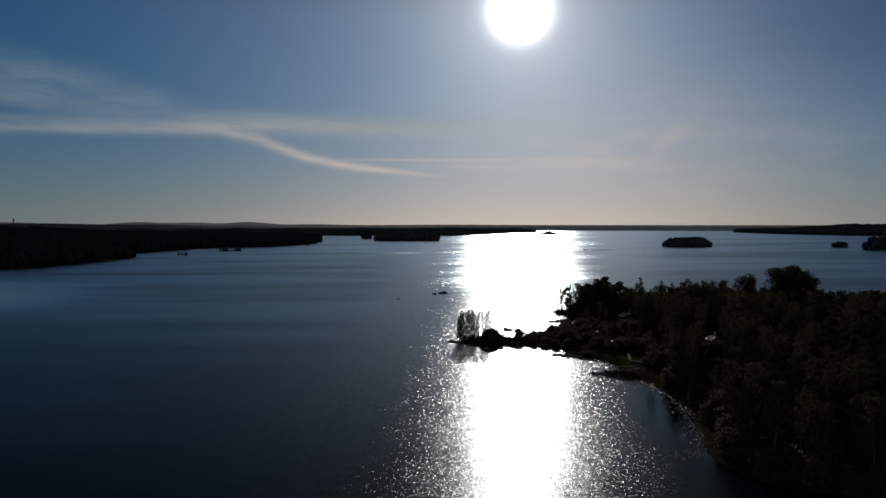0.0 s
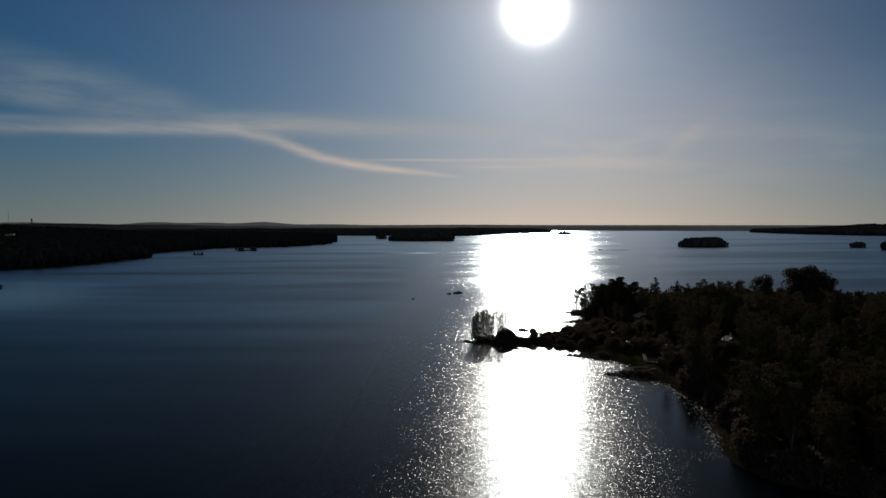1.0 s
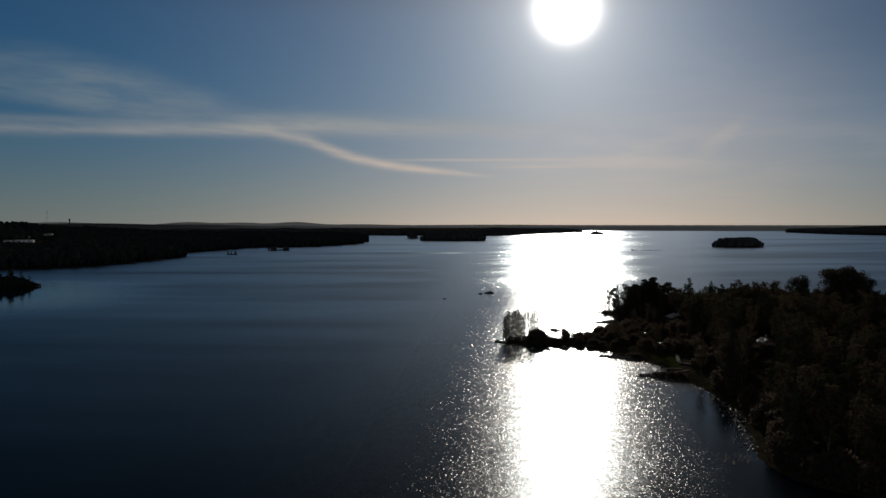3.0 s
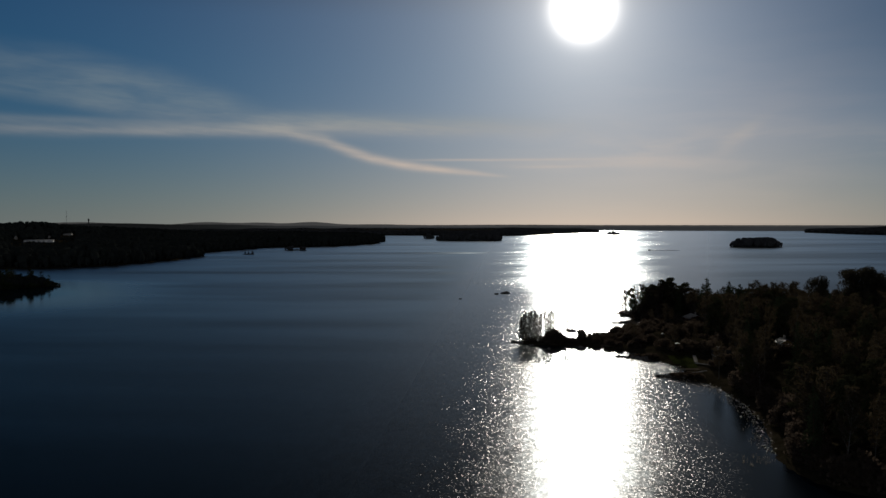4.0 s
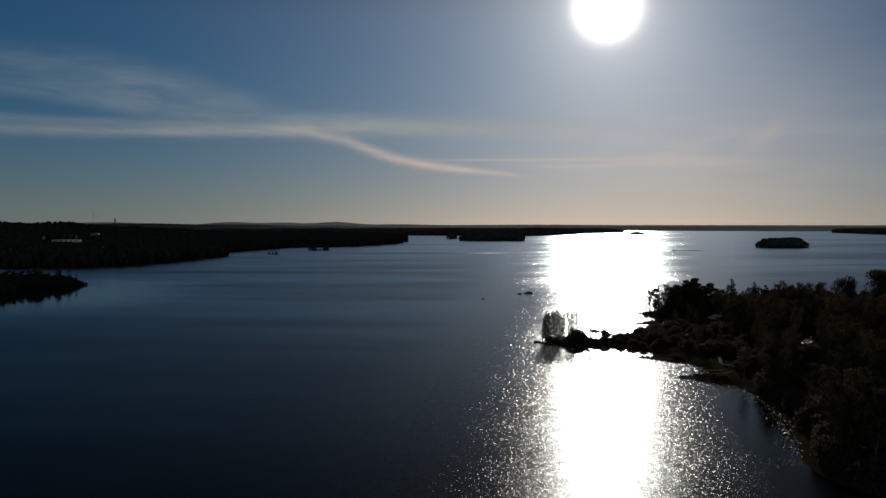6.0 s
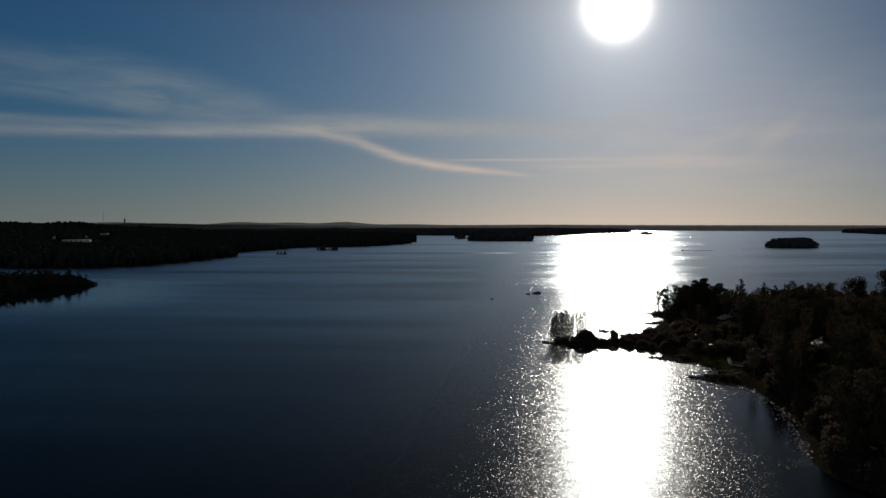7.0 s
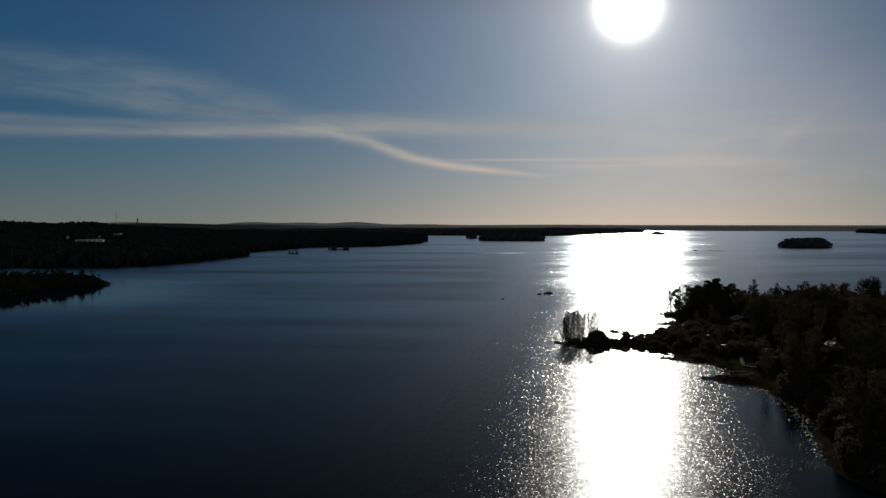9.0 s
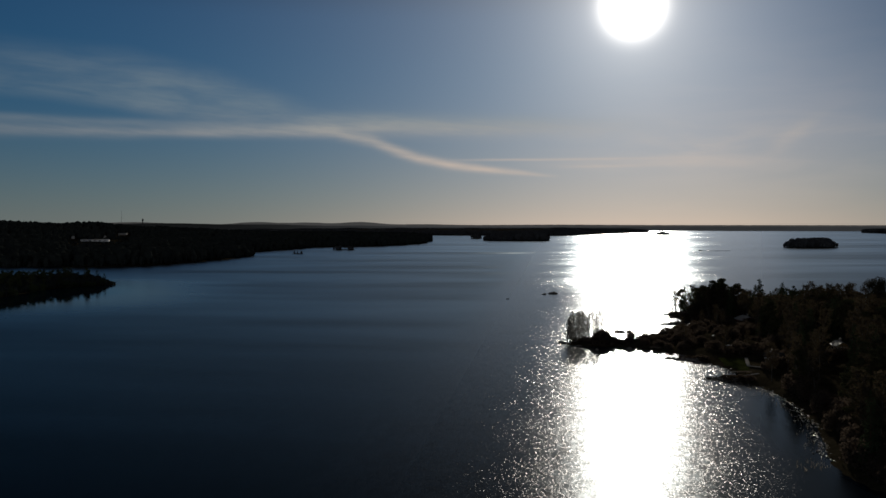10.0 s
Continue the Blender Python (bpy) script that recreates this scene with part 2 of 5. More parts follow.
    calm = n.vec("NORMALIZE", n.vec("ADD", n.vec("MULTIPLY", n.vec("SCALE", ripple, scale=n.math("MULTIPLY", ruffle, n.span(even, 0.0, 1.0, 0.14, 0.05))), (1.0, 1.0, 0.0)), up))
    fres = n.add("ShaderNodeFresnel")
    fres.inputs["IOR"].default_value = 1.12

    def gloss_of(normal, rough, tone=(0.79, 0.93, 1.02)):
        g = n.add("ShaderNodeBsdfAnisotropic")
        g.distribution = "BECKMANN"
        g.inputs["Color"].default_value = (*tone, 1)
        n.put(g.inputs["Roughness"], rough)
        n.put(g.inputs["Normal"], normal)
        return g.outputs[0]

    gloss = n.add("ShaderNodeMixShader")
    n.put(gloss.inputs[0], n.math("MULTIPLY", n.span(even, 0.0, 1.0, FACET[4], 0.05), n.span(lee, 0.5, 1.0)))
    n.put(gloss.inputs[1], gloss_of(calm, n.math("MULTIPLY", n.math("ADD", n.span(offing, 150.0, 900.0, *SHEEN), n.math("MULTIPLY", even, 0.05)), n.math("MULTIPLY", n.math("SQRT", ruffle), streak))))
    n.put(gloss.inputs[2], gloss_of(facet, n.math("ADD", FACET[3], n.math("MULTIPLY", even, 0.1)), (0.96, 0.97, 1.0)))
    deep = n.add("ShaderNodeBsdfDiffuse")
    n.put(deep.inputs[0], n.mix(n.span(wind, 0.3, 0.7), (0.0015, 0.005, 0.011), (0.002, 0.0065, 0.014)))
    mx = n.add("ShaderNodeMixShader")
    n.put(mx.inputs[0], fres.outputs[0])
    n.put(mx.inputs[1], deep.outputs[0])
    n.put(mx.inputs[2], gloss.outputs[0])
    n.put(n.add("ShaderNodeOutputMaterial").inputs[0], mx.outputs[0])
    return m


# width and length of a facet in metres, its greatest slope, its gloss and its share; the sheen's roughness inshore and far out
FACET, SHEEN = (0.11, 0.2, 0.262, 0.25, 0.53), (0.282, 0.355)
WATER = water_surface()
FLOOR = surface("forest_floor", (0.026, 0.023, 0.015), (0.078, 0.066, 0.044), 0.15, 0.95, fine=9)
GRASS = surface("lawn_grass", (0.042, 0.055, 0.016), (0.085, 0.1, 0.035), 0.4, 0.9, fine=20, translucent=0.25)
BARK = surface("brown_bark", (0.05, 0.035, 0.025), (0.14, 0.09, 0.06), 2.0, 0.9)
WHITE_BARK = surface("birch_bark", (0.06, 0.056, 0.052), (0.22, 0.21, 0.195), 1.6, 0.75)
NEEDLES = surface("pine_needles", (0.048, 0.052, 0.028), (0.088, 0.085, 0.046), 0.8, 0.7, bump=0, translucent=0.2, tint=0.4)
DARK_NEEDLES = surface("spruce_needles", (0.034, 0.05, 0.028), (0.065, 0.08, 0.042), 0.8, 0.7, bump=0, translucent=0.15, tint=0.4)
BUDS = surface("spring_leaves", (0.052, 0.042, 0.028), (0.095, 0.074, 0.046), 0.8, 0.7, bump=0, translucent=0.5, tint=0.5)
ASPEN = surface("aspen_leaves", (0.045, 0.042, 0.032), (0.075, 0.068, 0.05), 0.8, 0.72, bump=0, translucent=0.4, tint=0.4)
# leaves lightened to put the sun's glare into the headland bushes
SHRUB = surface("shrub_leaves", (0.08, 0.062, 0.049), (0.135, 0.105, 0.082), 0.8, 0.75, bump=0, translucent=0.5, tint=0.5)
WOODS = surface("far_woods", (0.026, 0.032, 0.031), (0.04, 0.046, 0.044), 0.02, 0.9, bump=0, fine=15)
# paler copy of the far woods, with haze put into its colour
HAZED_WOODS = surface("bare_spring_woods", (0.11, 0.115, 0.125), (0.145, 0.147, 0.155), 0.02, 0.9, bump=0, fine=15, translucent=0.5)
# ridge woods that glow faintly in place of air haze
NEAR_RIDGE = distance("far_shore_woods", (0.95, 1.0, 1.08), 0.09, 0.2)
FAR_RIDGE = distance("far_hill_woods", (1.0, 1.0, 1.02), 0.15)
OLD_WOOD = surface("old_wet_wood", (0.028, 0.026, 0.024), (0.085, 0.08, 0.074), 1.4, 0.85)
PALE_METAL = surface("pale_painted_metal", (0.78, 0.78, 0.77), (0.88, 0.88, 0.87), 0.3, 0.45, 0.4)
STRAW = surface("dry_reed", (0.26, 0.22, 0.16), (0.5, 0.45, 0.36), 1.5, 0.7, bump=0, translucent=0.5)
GRANITE = surface("grey_granite", (0.1, 0.095, 0.09), (0.32, 0.3, 0.28), 0.7, 0.8)
WET_STONE = surface("wet_granite", (0.05, 0.048, 0.045), (0.16, 0.15, 0.14), 1.5, 0.36)
TIMBER = surface("weathered_timber", (0.08, 0.065, 0.05), (0.24, 0.2, 0.16), 1.2, 0.85)
RED_WALL = surface("red_ochre_board", (0.12, 0.025, 0.018), (0.24, 0.06, 0.04), 0.8, 0.85)
YELLOW_WALL = surface("ochre_board", (0.3, 0.2, 0.08), (0.45, 0.33, 0.16), 0.8, 0.85)
GLOSSY_BOARDS = surface("wet_pale_boards", (0.3, 0.28, 0.25), (0.45, 0.43, 0.4), 1.2, 0.4)
GELCOAT = surface("glossy_white_hull", (0.66, 0.66, 0.64), (0.8, 0.8, 0.78), 0.6, 0.3, bump=0.05)
WHITE = surface("white_paint", (0.62, 0.62, 0.6), (0.82, 0.82, 0.8), 0.5, 0.6, bump=0.1)
TIN = surface("grey_tin_roof", (0.25, 0.26, 0.27), (0.45, 0.46, 0.47), 0.5, 0.5, 0.6, bump=0.1)
DARK_ROOF = surface("dark_felt_roof", (0.04, 0.04, 0.042), (0.09, 0.088, 0.085), 0.7, 0.7)
GLASS = surface("dark_window_glass", (0.02, 0.022, 0.025), (0.03, 0.033, 0.036), 0.3, 0.06, bump=0)
STEEL = surface("galvanised_steel", (0.25, 0.25, 0.25), (0.42, 0.42, 0.42), 0.6, 0.45, 0.7, bump=0.1)
# tower concrete darkened, its backlit shade put into the colour
DARK_CONCRETE = surface("weathered_concrete", (0.07, 0.07, 0.07), (0.16, 0.155, 0.15), 0.3, 0.85)
CONCRETE = surface("pale_concrete", (0.3, 0.29, 0.28), (0.48, 0.47, 0.45), 0.3, 0.85)
RUBBER = surface("black_plastic", (0.015, 0.015, 0.016), (0.035, 0.035, 0.036), 1.0, 0.5)


# ---- mesh helpers ----
def mesh_of(name, verts, faces, mat, smooth=False):
    """A mesh from arrays of corners and of equal-sided faces (or a list of such arrays)."""
    groups = [f for f in (faces if isinstance(faces, list) else [faces]) if len(f)]
    me = bpy.data.meshes.new(name)
    verts = np.asarray(verts, np.float32)
    loops = np.concatenate([np.asarray(f).ravel() for f in groups]).astype(np.int32)
    sizes = np.concatenate([np.full(len(f), np.asarray(f).shape[1]) for f in groups]).astype(np.int32)
    me.vertices.add(len(verts))
    me.vertices.foreach_set("co", verts.ravel())
    me.loops.add(len(loops))
    me.loops.foreach_set("vertex_index", loops)
    me.polygons.add(len(sizes))
    me.polygons.foreach_set("loop_start", np.concatenate([[0], np.cumsum(sizes)[:-1]]).astype(np.int32))
    me.materials.append(mat)
    me.update(calc_edges=True)
    me.validate()
    me.polygons.foreach_set("use_smooth", np.full(len(sizes), smooth))
    return me


def part(name, data, parent, label="", at=None):
    """Links a mesh as one part under a thing or under a part."""
    ob = new(name, data)
    ob.parent = parent
    if at is not None:
        ob.matrix_basis = at
    if label:
        tagged(ob, label)
    return ob


def bm_mesh(name, bm, mat, bevel=0.0):
    if bevel:
        bmesh.ops.bevel(bm, geom=bm.edges[:], offset=bevel, segments=1, affect="EDGES", profile=0.5)
    me = bpy.data.meshes.new(name)
    bm.to_mesh(me)
    bm.free()
    me.materials.append(mat)
    return me


def block(name, mat, lo, hi, bevel=0.02):
    bm = bmesh.new()
    bmesh.ops.create_cube(bm, size=1.0)
    lo, hi = Vector(lo), Vector(hi)
    for v in bm.verts:
        v.co = Vector((lo[i] + (v.co[i] + 0.5) * (hi[i] - lo[i]) for i in range(3)))
    return bm_mesh(name, bm, mat, bevel)


class Heap:
    """Gathers corners and faces of many small pieces into one mesh."""

    def __init__(self):
        self.v, self.q, self.t, self.n = [], [], [], 0

    def add(self, verts, quads=(), tris=()):
        self.v.append(np.asarray(verts, float))
        if len(quads):
            self.q.append(np.asarray(quads) + self.n)
        if len(tris):
            self.t.append(np.asarray(tris) + self.n)
        self.n += len(verts)

    def tube(self, points, radii, sides=5):
        points = np.asarray(points, float)
        ring = np.arange(sides) * 2 * np.pi / sides
        axis = points[-1] - points[0]
        axis = axis / (np.linalg.norm(axis) + 1e-9)
        u = np.cross(axis, (0.3, 0.9, 0.1) if abs(axis[2]) > 0.7 else (0, 0, 1.0))
        u /= np.linalg.norm(u)
        v = np.cross(axis, u)
        rows = [p + r * (np.outer(np.cos(ring), u) + np.outer(np.sin(ring), v)) for p, r in zip(points, radii)]
        quads = [(k * sides + i, k * sides + (i + 1) % sides, (k + 1) * sides + (i + 1) % sides, (k + 1) * sides + i) for k in range(len(points) - 1) for i in range(sides)]
        self.add(np.concatenate(rows), quads)

    def cards(self, centres, size, rng, droop=0.0):
        """Small bent leaf clumps, each two triangles folded along one edge."""
        centres = np.asarray(centres, float)
        k = len(centres)
        a = rng.normal(size=(k, 3))
        a[:, 2] -= droop
        a /= np.linalg.norm(a, axis=1, keepdims=True)
        b = np.cross(a, rng.normal(size=(k, 3)))
        b /= np.linalg.norm(b, axis=1, keepdims=True)
        c = np.cross(a, b)
        s = size * rng.uniform(0.6, 1.4, (k, 1))
        v = np.stack([centres - a * s * 0.6, centres + b * s * 0.4 + c * s * 0.12, centres + a * s * 0.6, centres - b * s * 0.4 + c * s * 0.12], 1)
        i = np.arange(k)[:, None] * 4
        self.add(v.reshape(-1, 3), tris=np.concatenate([i + (0, 1, 2), i + (0, 2, 3)]))

    def mesh(self, name, mat, smooth=False):
        groups = [np.concatenate(g) for g in (self.q, self.t) if g]
        return mesh_of(name, np.concatenate(self.v), groups, mat, smooth)


# ---- land and water ----
def outline(points, steps=8, rough=0.0, seed=0):
    """A closed shoreline drawn smoothly through the plan's bends, with small coves."""
    p = np.asarray(points, float)
    t = np.linspace(0, 1, steps, endpoint=False)[:, None]
    a, b, c, d = np.roll(p, 1, 0), p, np.roll(p, -1, 0), np.roll(p, -2, 0)
    out = np.concatenate([0.5 * (2 * b[i] + (c[i] - a[i]) * t + (2 * a[i] - 5 * b[i] + 4 * c[i] - d[i]) * t**2 + (3 * b[i] - a[i] - 3 * c[i] + d[i]) * t**3) for i in range(len(p))])
    if rough:
        rng = np.random.default_rng(seed)
        out += rng.normal(scale=rough, size=out.shape)
    return out


def inside_by(poly, xy):
    """How far inside the shoreline each place lies (outside: minus)."""
    best, odd = np.full(len(xy), 1e18), np.zeros(len(xy), bool)
    x, y = xy[:, 0], xy[:, 1]
    for (x0, y0), (x1, y1) in zip(poly, np.roll(poly, -1, 0)):
        dx, dy = x1 - x0, y1 - y0
        t = np.clip(((x - x0) * dx + (y - y0) * dy) / (dx * dx + dy * dy + 1e-12), 0, 1)
        best = np.minimum(best, (x - x0 - t * dx) ** 2 + (y - y0 - t * dy) ** 2)
        if y0 != y1:
            odd ^= ((y0 > y) != (y1 > y)) & (x < (x1 - x0) * (y - y0) / (y1 - y0) + x0)
    return np.where(odd, 1, -1) * np.sqrt(best)


def waves2(x, y, size, seed):
    """Smooth rolling relief between -1 and 1."""
    rng = np.random.default_rng(seed)
    z = 0
    for k in range(9):
        a, f, p = rng.uniform(0, 6.28), rng.uniform(0.5, 2.0) / size, rng.uniform(0, 6.28)
        z = z + np.sin((x * np.cos(a) + y * np.sin(a)) * f * 6.28 + p)
    return z / 4.5


def smooth_step(v):
    v = np.clip(v, 0, 1)
    return v * v * (3 - 2 * v)


class Land:
    """A piece of land with its shoreline and relief."""

    def __init__(self, points, bank, slope, hill=0.0, start=0.0, reach=1.0, relief=0.3, size=30.0, rough=0.0, seed=0):
        self.poly = outline(points, 8, rough, seed)
        self.args = bank, slope, hill, start, reach, relief, size, seed

    def height(self, xy):
        bank, slope, hill, start, reach, relief, size, seed = self.args
        d = inside_by(self.poly, xy)
        roll = waves2(xy[:, 0], xy[:, 1], size, seed)
        up = bank * (1 - np.exp(-np.maximum(d, 0) / slope)) * (1 + 0.3 * roll) + hill * smooth_step((d - start) / reach) * (1 + 0.12 * roll) + relief * roll * np.clip(d / 6, 0, 1)
        return np.where(d > 0, up, np.maximum(0.25 * d, -3.0)), d

    def build(self, name, cell, mat, label):
        lo, hi = self.poly.min(0) - 2.5 * cell, self.poly.max(0) + 2.5 * cell
        nx, ny = [int(math.ceil(s / cell)) + 1 for s in hi - lo]
        gx, gy = np.meshgrid(lo[0] + np.arange(nx) * cell, lo[1] + np.arange(ny) * cell)
        xy = np.stack([gx.ravel(), gy.ravel()], 1)
        z, d = self.height(xy)
        i = (np.arange(ny - 1)[:, None] * nx + np.arange(nx - 1)).ravel()
        quads = np.stack([i, i + 1, i + nx + 1, i + nx], 1)
        quads = quads[(d[quads] > -2 * cell).any(1)]
        used, back = np.unique(quads, return_inverse=True)
        me = mesh_of(name, np.column_stack([xy, z])[used], back.reshape(-1, 4), mat, True)
        return tagged(new(name, me), label, "land", kind="structure")

    def scatter(self, gap, rng, edge=2.0, box=None):
        """Uneven places on the land, about gap apart, with their heights."""
        lo, hi = (self.poly.min(0), self.poly.max(0)) if box is None else (np.array(box[:2], float), np.array(box[2:], float))
        gx, gy = np.meshgrid(np.arange(lo[0], hi[0], gap), np.arange(lo[1], hi[1], gap))
        xy = np.stack([gx.ravel(), gy.ravel()], 1)
        xy += rng.uniform(-0.48, 0.48, xy.shape) * gap
        z, d = self.height(xy)
        keep = d > edge
        return np.column_stack([xy, z])[keep], d[keep]


lake = mesh_of("lake", [(-26000, -26000, 0), (26000, -26000, 0), (26000, 26000, 0), (-26000, 26000, 0)], np.array([[0, 1, 2, 3]]), WATER)
tagged(new("water", lake), "wind-ruffled dark blue lake glittering under the low sun", "lake", kind="structure")
bed = mesh_of("lake_bed", [(-26000, -26000, -6), (26000, -26000, -6), (26000, 26000, -6), (-26000, 26000, -6)], np.array([[0, 1, 2, 3]]), FLOOR)
tagged(new("ground", bed), "dark muddy lake bed under the water", "ground", kind="structure")

headland = Land([(330, 60), (180, 92), (110, 124), (72, 137), (56, 148), (51, 162), (54, 178), (58, 200), (58.5, 220), (57, 238), (51.5, 249), (45, 253.5), (50, 255.5), (53.2, 260.5), (53.4, 270), (50, 279), (46, 285.5), (38, 289.5), (44, 292.5), (43.5, 298), (37, 304), (31, 310), (24, 313.5), (18, 313.5), (12, 315), (4.5, 319), (8, 326), (18, 327), (27, 330), (34, 338), (43, 352), (52, 376), (62, 392), (58, 412), (56, 421), (72, 437), (105, 441), (150, 432), (200, 418), (300, 400), (520, 380), (700, 250), (600, 90)], 2.2, 9.0, 2.0, 20, 120, 0.25, 22.0, 0.35, 3)
headland.build("headland_ground", 1.4, FLOOR, "dark wooded headland with a low grassy point")
west_point = Land([(-312, 589), (-320, 574), (-334, 552), (-334, 528), (-330, 502), (-328, 474), (-345, 440), (-400, 390), (-520, 320), (-640, 300), (-620, 380), (-500, 430), (-425, 478), (-392, 530), (-365, 566), (-336, 588)], 1.8, 10.0, 2.0, 20, 150, 0.3, 30.0, 0.6, 4)
west_point.build("west_point_ground", 5.0, FLOOR, "low wooded point with stony shore")
west_shore = Land([(-1150, 700), (-800, 745), (-545, 789), (-455, 812), (-415, 850), (-396, 930), (-388, 1050), (-405, 1125), (-445, 1210), (-428, 1340), (-415, 1470), (-336, 1535), (-290, 1640), (-270, 1770), (-290, 2000), (-315, 2200), (-420, 2480), (-900, 2800), (-1900, 3100), (-2700, 2400), (-2300, 900)], 3.0, 25.0, 33.0, 200, 950, 2.0, 330.0, 5.0, 5)
west_shore.build("west_shore_ground", 24.0, FLOOR, "long forested shore rising to low hills")
middle_shore = Land([(-520, 2860), (-390, 2846), (-200, 2805), (20, 2769), (90, 2920), (155, 3117), (240, 3330), (345, 3530), (400, 3750), (250, 4100), (-700, 4100), (-1400, 3300)], 3.0, 25.0, 10.0, 60, 400, 0.8, 200.0, 5.0, 6)
middle_shore.build("middle_shore_ground", 24.0, FLOOR, "low forested tongue of land across the lake")
east_shore = Land([(1279, 3779), (1240, 3400), (1250, 3090), (1395, 2713), (1900, 2500), (2700, 2800), (2700, 4000), (1700, 4200)], 3.0, 25.0, 23.0, 100, 520, 1.0, 300.0, 5.0, 7)
east_shore.build("east_shore_ground", 30.0, FLOOR, "forested far shore with a low hill")


def far_ridge(radius, base, hills, mat, label):
    """A distant wooded ridge along the horizon: a long low rise with rounded hills, each (bearing, half width, height)."""
    az = np.arange(-48.0, 44.0, 0.05)
    top = base + sum(h * np.exp(-((az - at) / half) ** 2) for at, half, h in hills) + 0.35 * waves2(az, 0 * az, 0.9, 3) + 0.25 * waves2(az, 0 * az, 0.25, 5)
    rows = []
    for out, share in ((0, -0.05), (20, 0.3), (60, 0.7), (110, 0.93), (150, 1.0), (190, 0.9), (240, 0.0)):
        r = radius + out * 0.6 + 14 * waves2(az, 0 * az, 6.0, 8)
        rows.append(np.column_stack([np.sin(np.radians(az)) * r, np.cos(np.radians(az)) * r, top * share]))
    k = len(az)
    i = (np.arange(len(rows) - 1)[:, None] * k + np.arange(k - 1)).ravel()
    me = mesh_of("backdrop", np.concatenate(rows), np.stack([i, i + 1, i + k + 1, i + k], 1), mat, True)
    return tagged(new("backdrop", me), label, "hills", kind="structure")


far_ridge(4480.0, 17.0, ((-35, 5.0, 26), (-25, 5.0, 22), (-18, 3.0, 12), (-12.8, 2.6, 9), (-8, 2.5, 3), (10, 8.0, 3), (22, 6.0, 4)), NEAR_RIDGE, "wooded shore along the horizon, haze put in as glow")
far_ridge(4700.0, 27.5, ((-34, 3.5, 20), (-27, 3.0, 17), (-19.5, 1.9, 17.5), (-16.2, 1.6, 14), (-12.8, 1.7, 17.5), (-8.6, 2.0, 5.0), (0.5, 4.0, 2.5)), FAR_RIDGE, "pale hills beyond the far shore, haze put in as glow")


# ---- far woods ----
def woods(name, places, heights, rng, label, mat=WOODS, pointed=0.5, broad=1.0):
    """Many small far trees as one mesh: each an uneven crown of three rings on a short stem."""
    k, sides = len(places), 6
    ang = np.arange(sides) * 2 * np.pi / sides + rng.uniform(0, 6.28, (k, 1))
    sharp = (rng.uniform(size=k) < pointed)[:, None]
    wide = heights[:, None] * np.where(sharp, 0.17, 0.27) * rng.uniform(0.8, 1.25, (k, 1)) * broad
    levels, radii = np.where(sharp, [[0.08, 0.22, 0.6]], [[0.12, 0.46, 0.86]]), np.where(sharp, [[0.75, 1.0, 0.5]], [[0.55, 1.0, 0.8]])
    rings = []
    for j in range(3):
        r = wide * radii[:, j:j + 1] * rng.uniform(0.72, 1.25, (k, sides))
        z = heights[:, None] * (levels[:, j:j + 1] + rng.uniform(-0.05, 0.05, (k, sides)))
        rings.append(np.stack([places[:, :1] + np.cos(ang) * r, places[:, 1:2] + np.sin(ang) * r, places[:, 2:3] + z], -1))
    top = places + np.column_stack([rng.normal(scale=0.2, size=(k, 2)), heights])
    base = places - (0, 0, 0.4)
    v = np.concatenate([base[:, None], *rings, top[:, None]], 1)
    i, tris, n = np.arange(sides), [], (np.arange(sides) + 1) % sides
    tris += [(0, 1 + b, 1 + a) for a, b in zip(i, n)]
    for j in range(2):
        tris += [t for a, b in zip(1 + j * sides + i, 1 + j * sides + n) for t in ((a, b, b + sides), (a, b + sides, a + sides))]
    last = 1 + 2 * sides
    tris += [(last + a, last + b, 1 + 3 * sides) for a, b in zip(i, n)]
    faces = (np.array(tris)[None] + (np.arange(k) * (3 * sides + 2))[:, None, None]).reshape(-1, 3)
    return tagged(new(name, mesh_of(name, v.reshape(-1, 3), faces, mat)), label, "forest", kind="stuff")


rng = np.random.default_rng(11)


def sector(p, lo, hi, near=0.0, far=1e9):
    """Which places lie between two bearings, in degrees east of the first view."""
    a, d = np.degrees(np.arctan2(p[:, 0], p[:, 1])), np.hypot(p[:, 0], p[:, 1])
    return (a > lo) & (a < hi) & (d > near) & (d < far)


HALL, SHED = (-866.0, 1545.0), (-960.0, 1830.0)
CLEARINGS = ((*HALL, 42, 150), (*SHED, 16, 130), (-956.0, 1621.0, 11, 120), (-926.0, 1690.0, 7, 120))
p, d = west_shore.scatter(12.5, rng, 4.0)
keep = sector(p, -44, 0)
yard, young = np.zeros(len(p), bool), np.zeros(len(p), bool)
for cx, cy, half, deep in CLEARINGS:
    far = math.hypot(cx, cy)
    along = ((p[:, 0] - cx) * -cx + (p[:, 1] - cy) * -cy) / far
    yard |= (np.abs((p[:, 0] - cx) * cy - (p[:, 1] - cy) * cx) / far < half) & (along > -half * 0.4) & (along < deep)
    young |= (np.abs((p[:, 0] - cx) * cy - (p[:, 1] - cy) * cx) / far < half) & (along > 0) & (along < 520)
p, d, young = p[keep & ~yard], d[keep & ~yard], young[keep & ~yard]
woods("west_shore_forest", p, (rng.uniform(10.5, 14.5, len(p)) + 1.5 * waves2(p[:, 0], p[:, 1], 90, 21)) * np.where(young, 0.42, 1.0), rng, "dark mixed forest covering the long shore and hills", pointed=0.2, broad=1.5)
p, d = west_shore.scatter(5.0, rng, 1.5)
keep = (d < 16) & sector(p, -44, 0, 0, 2300)
p = p[keep]
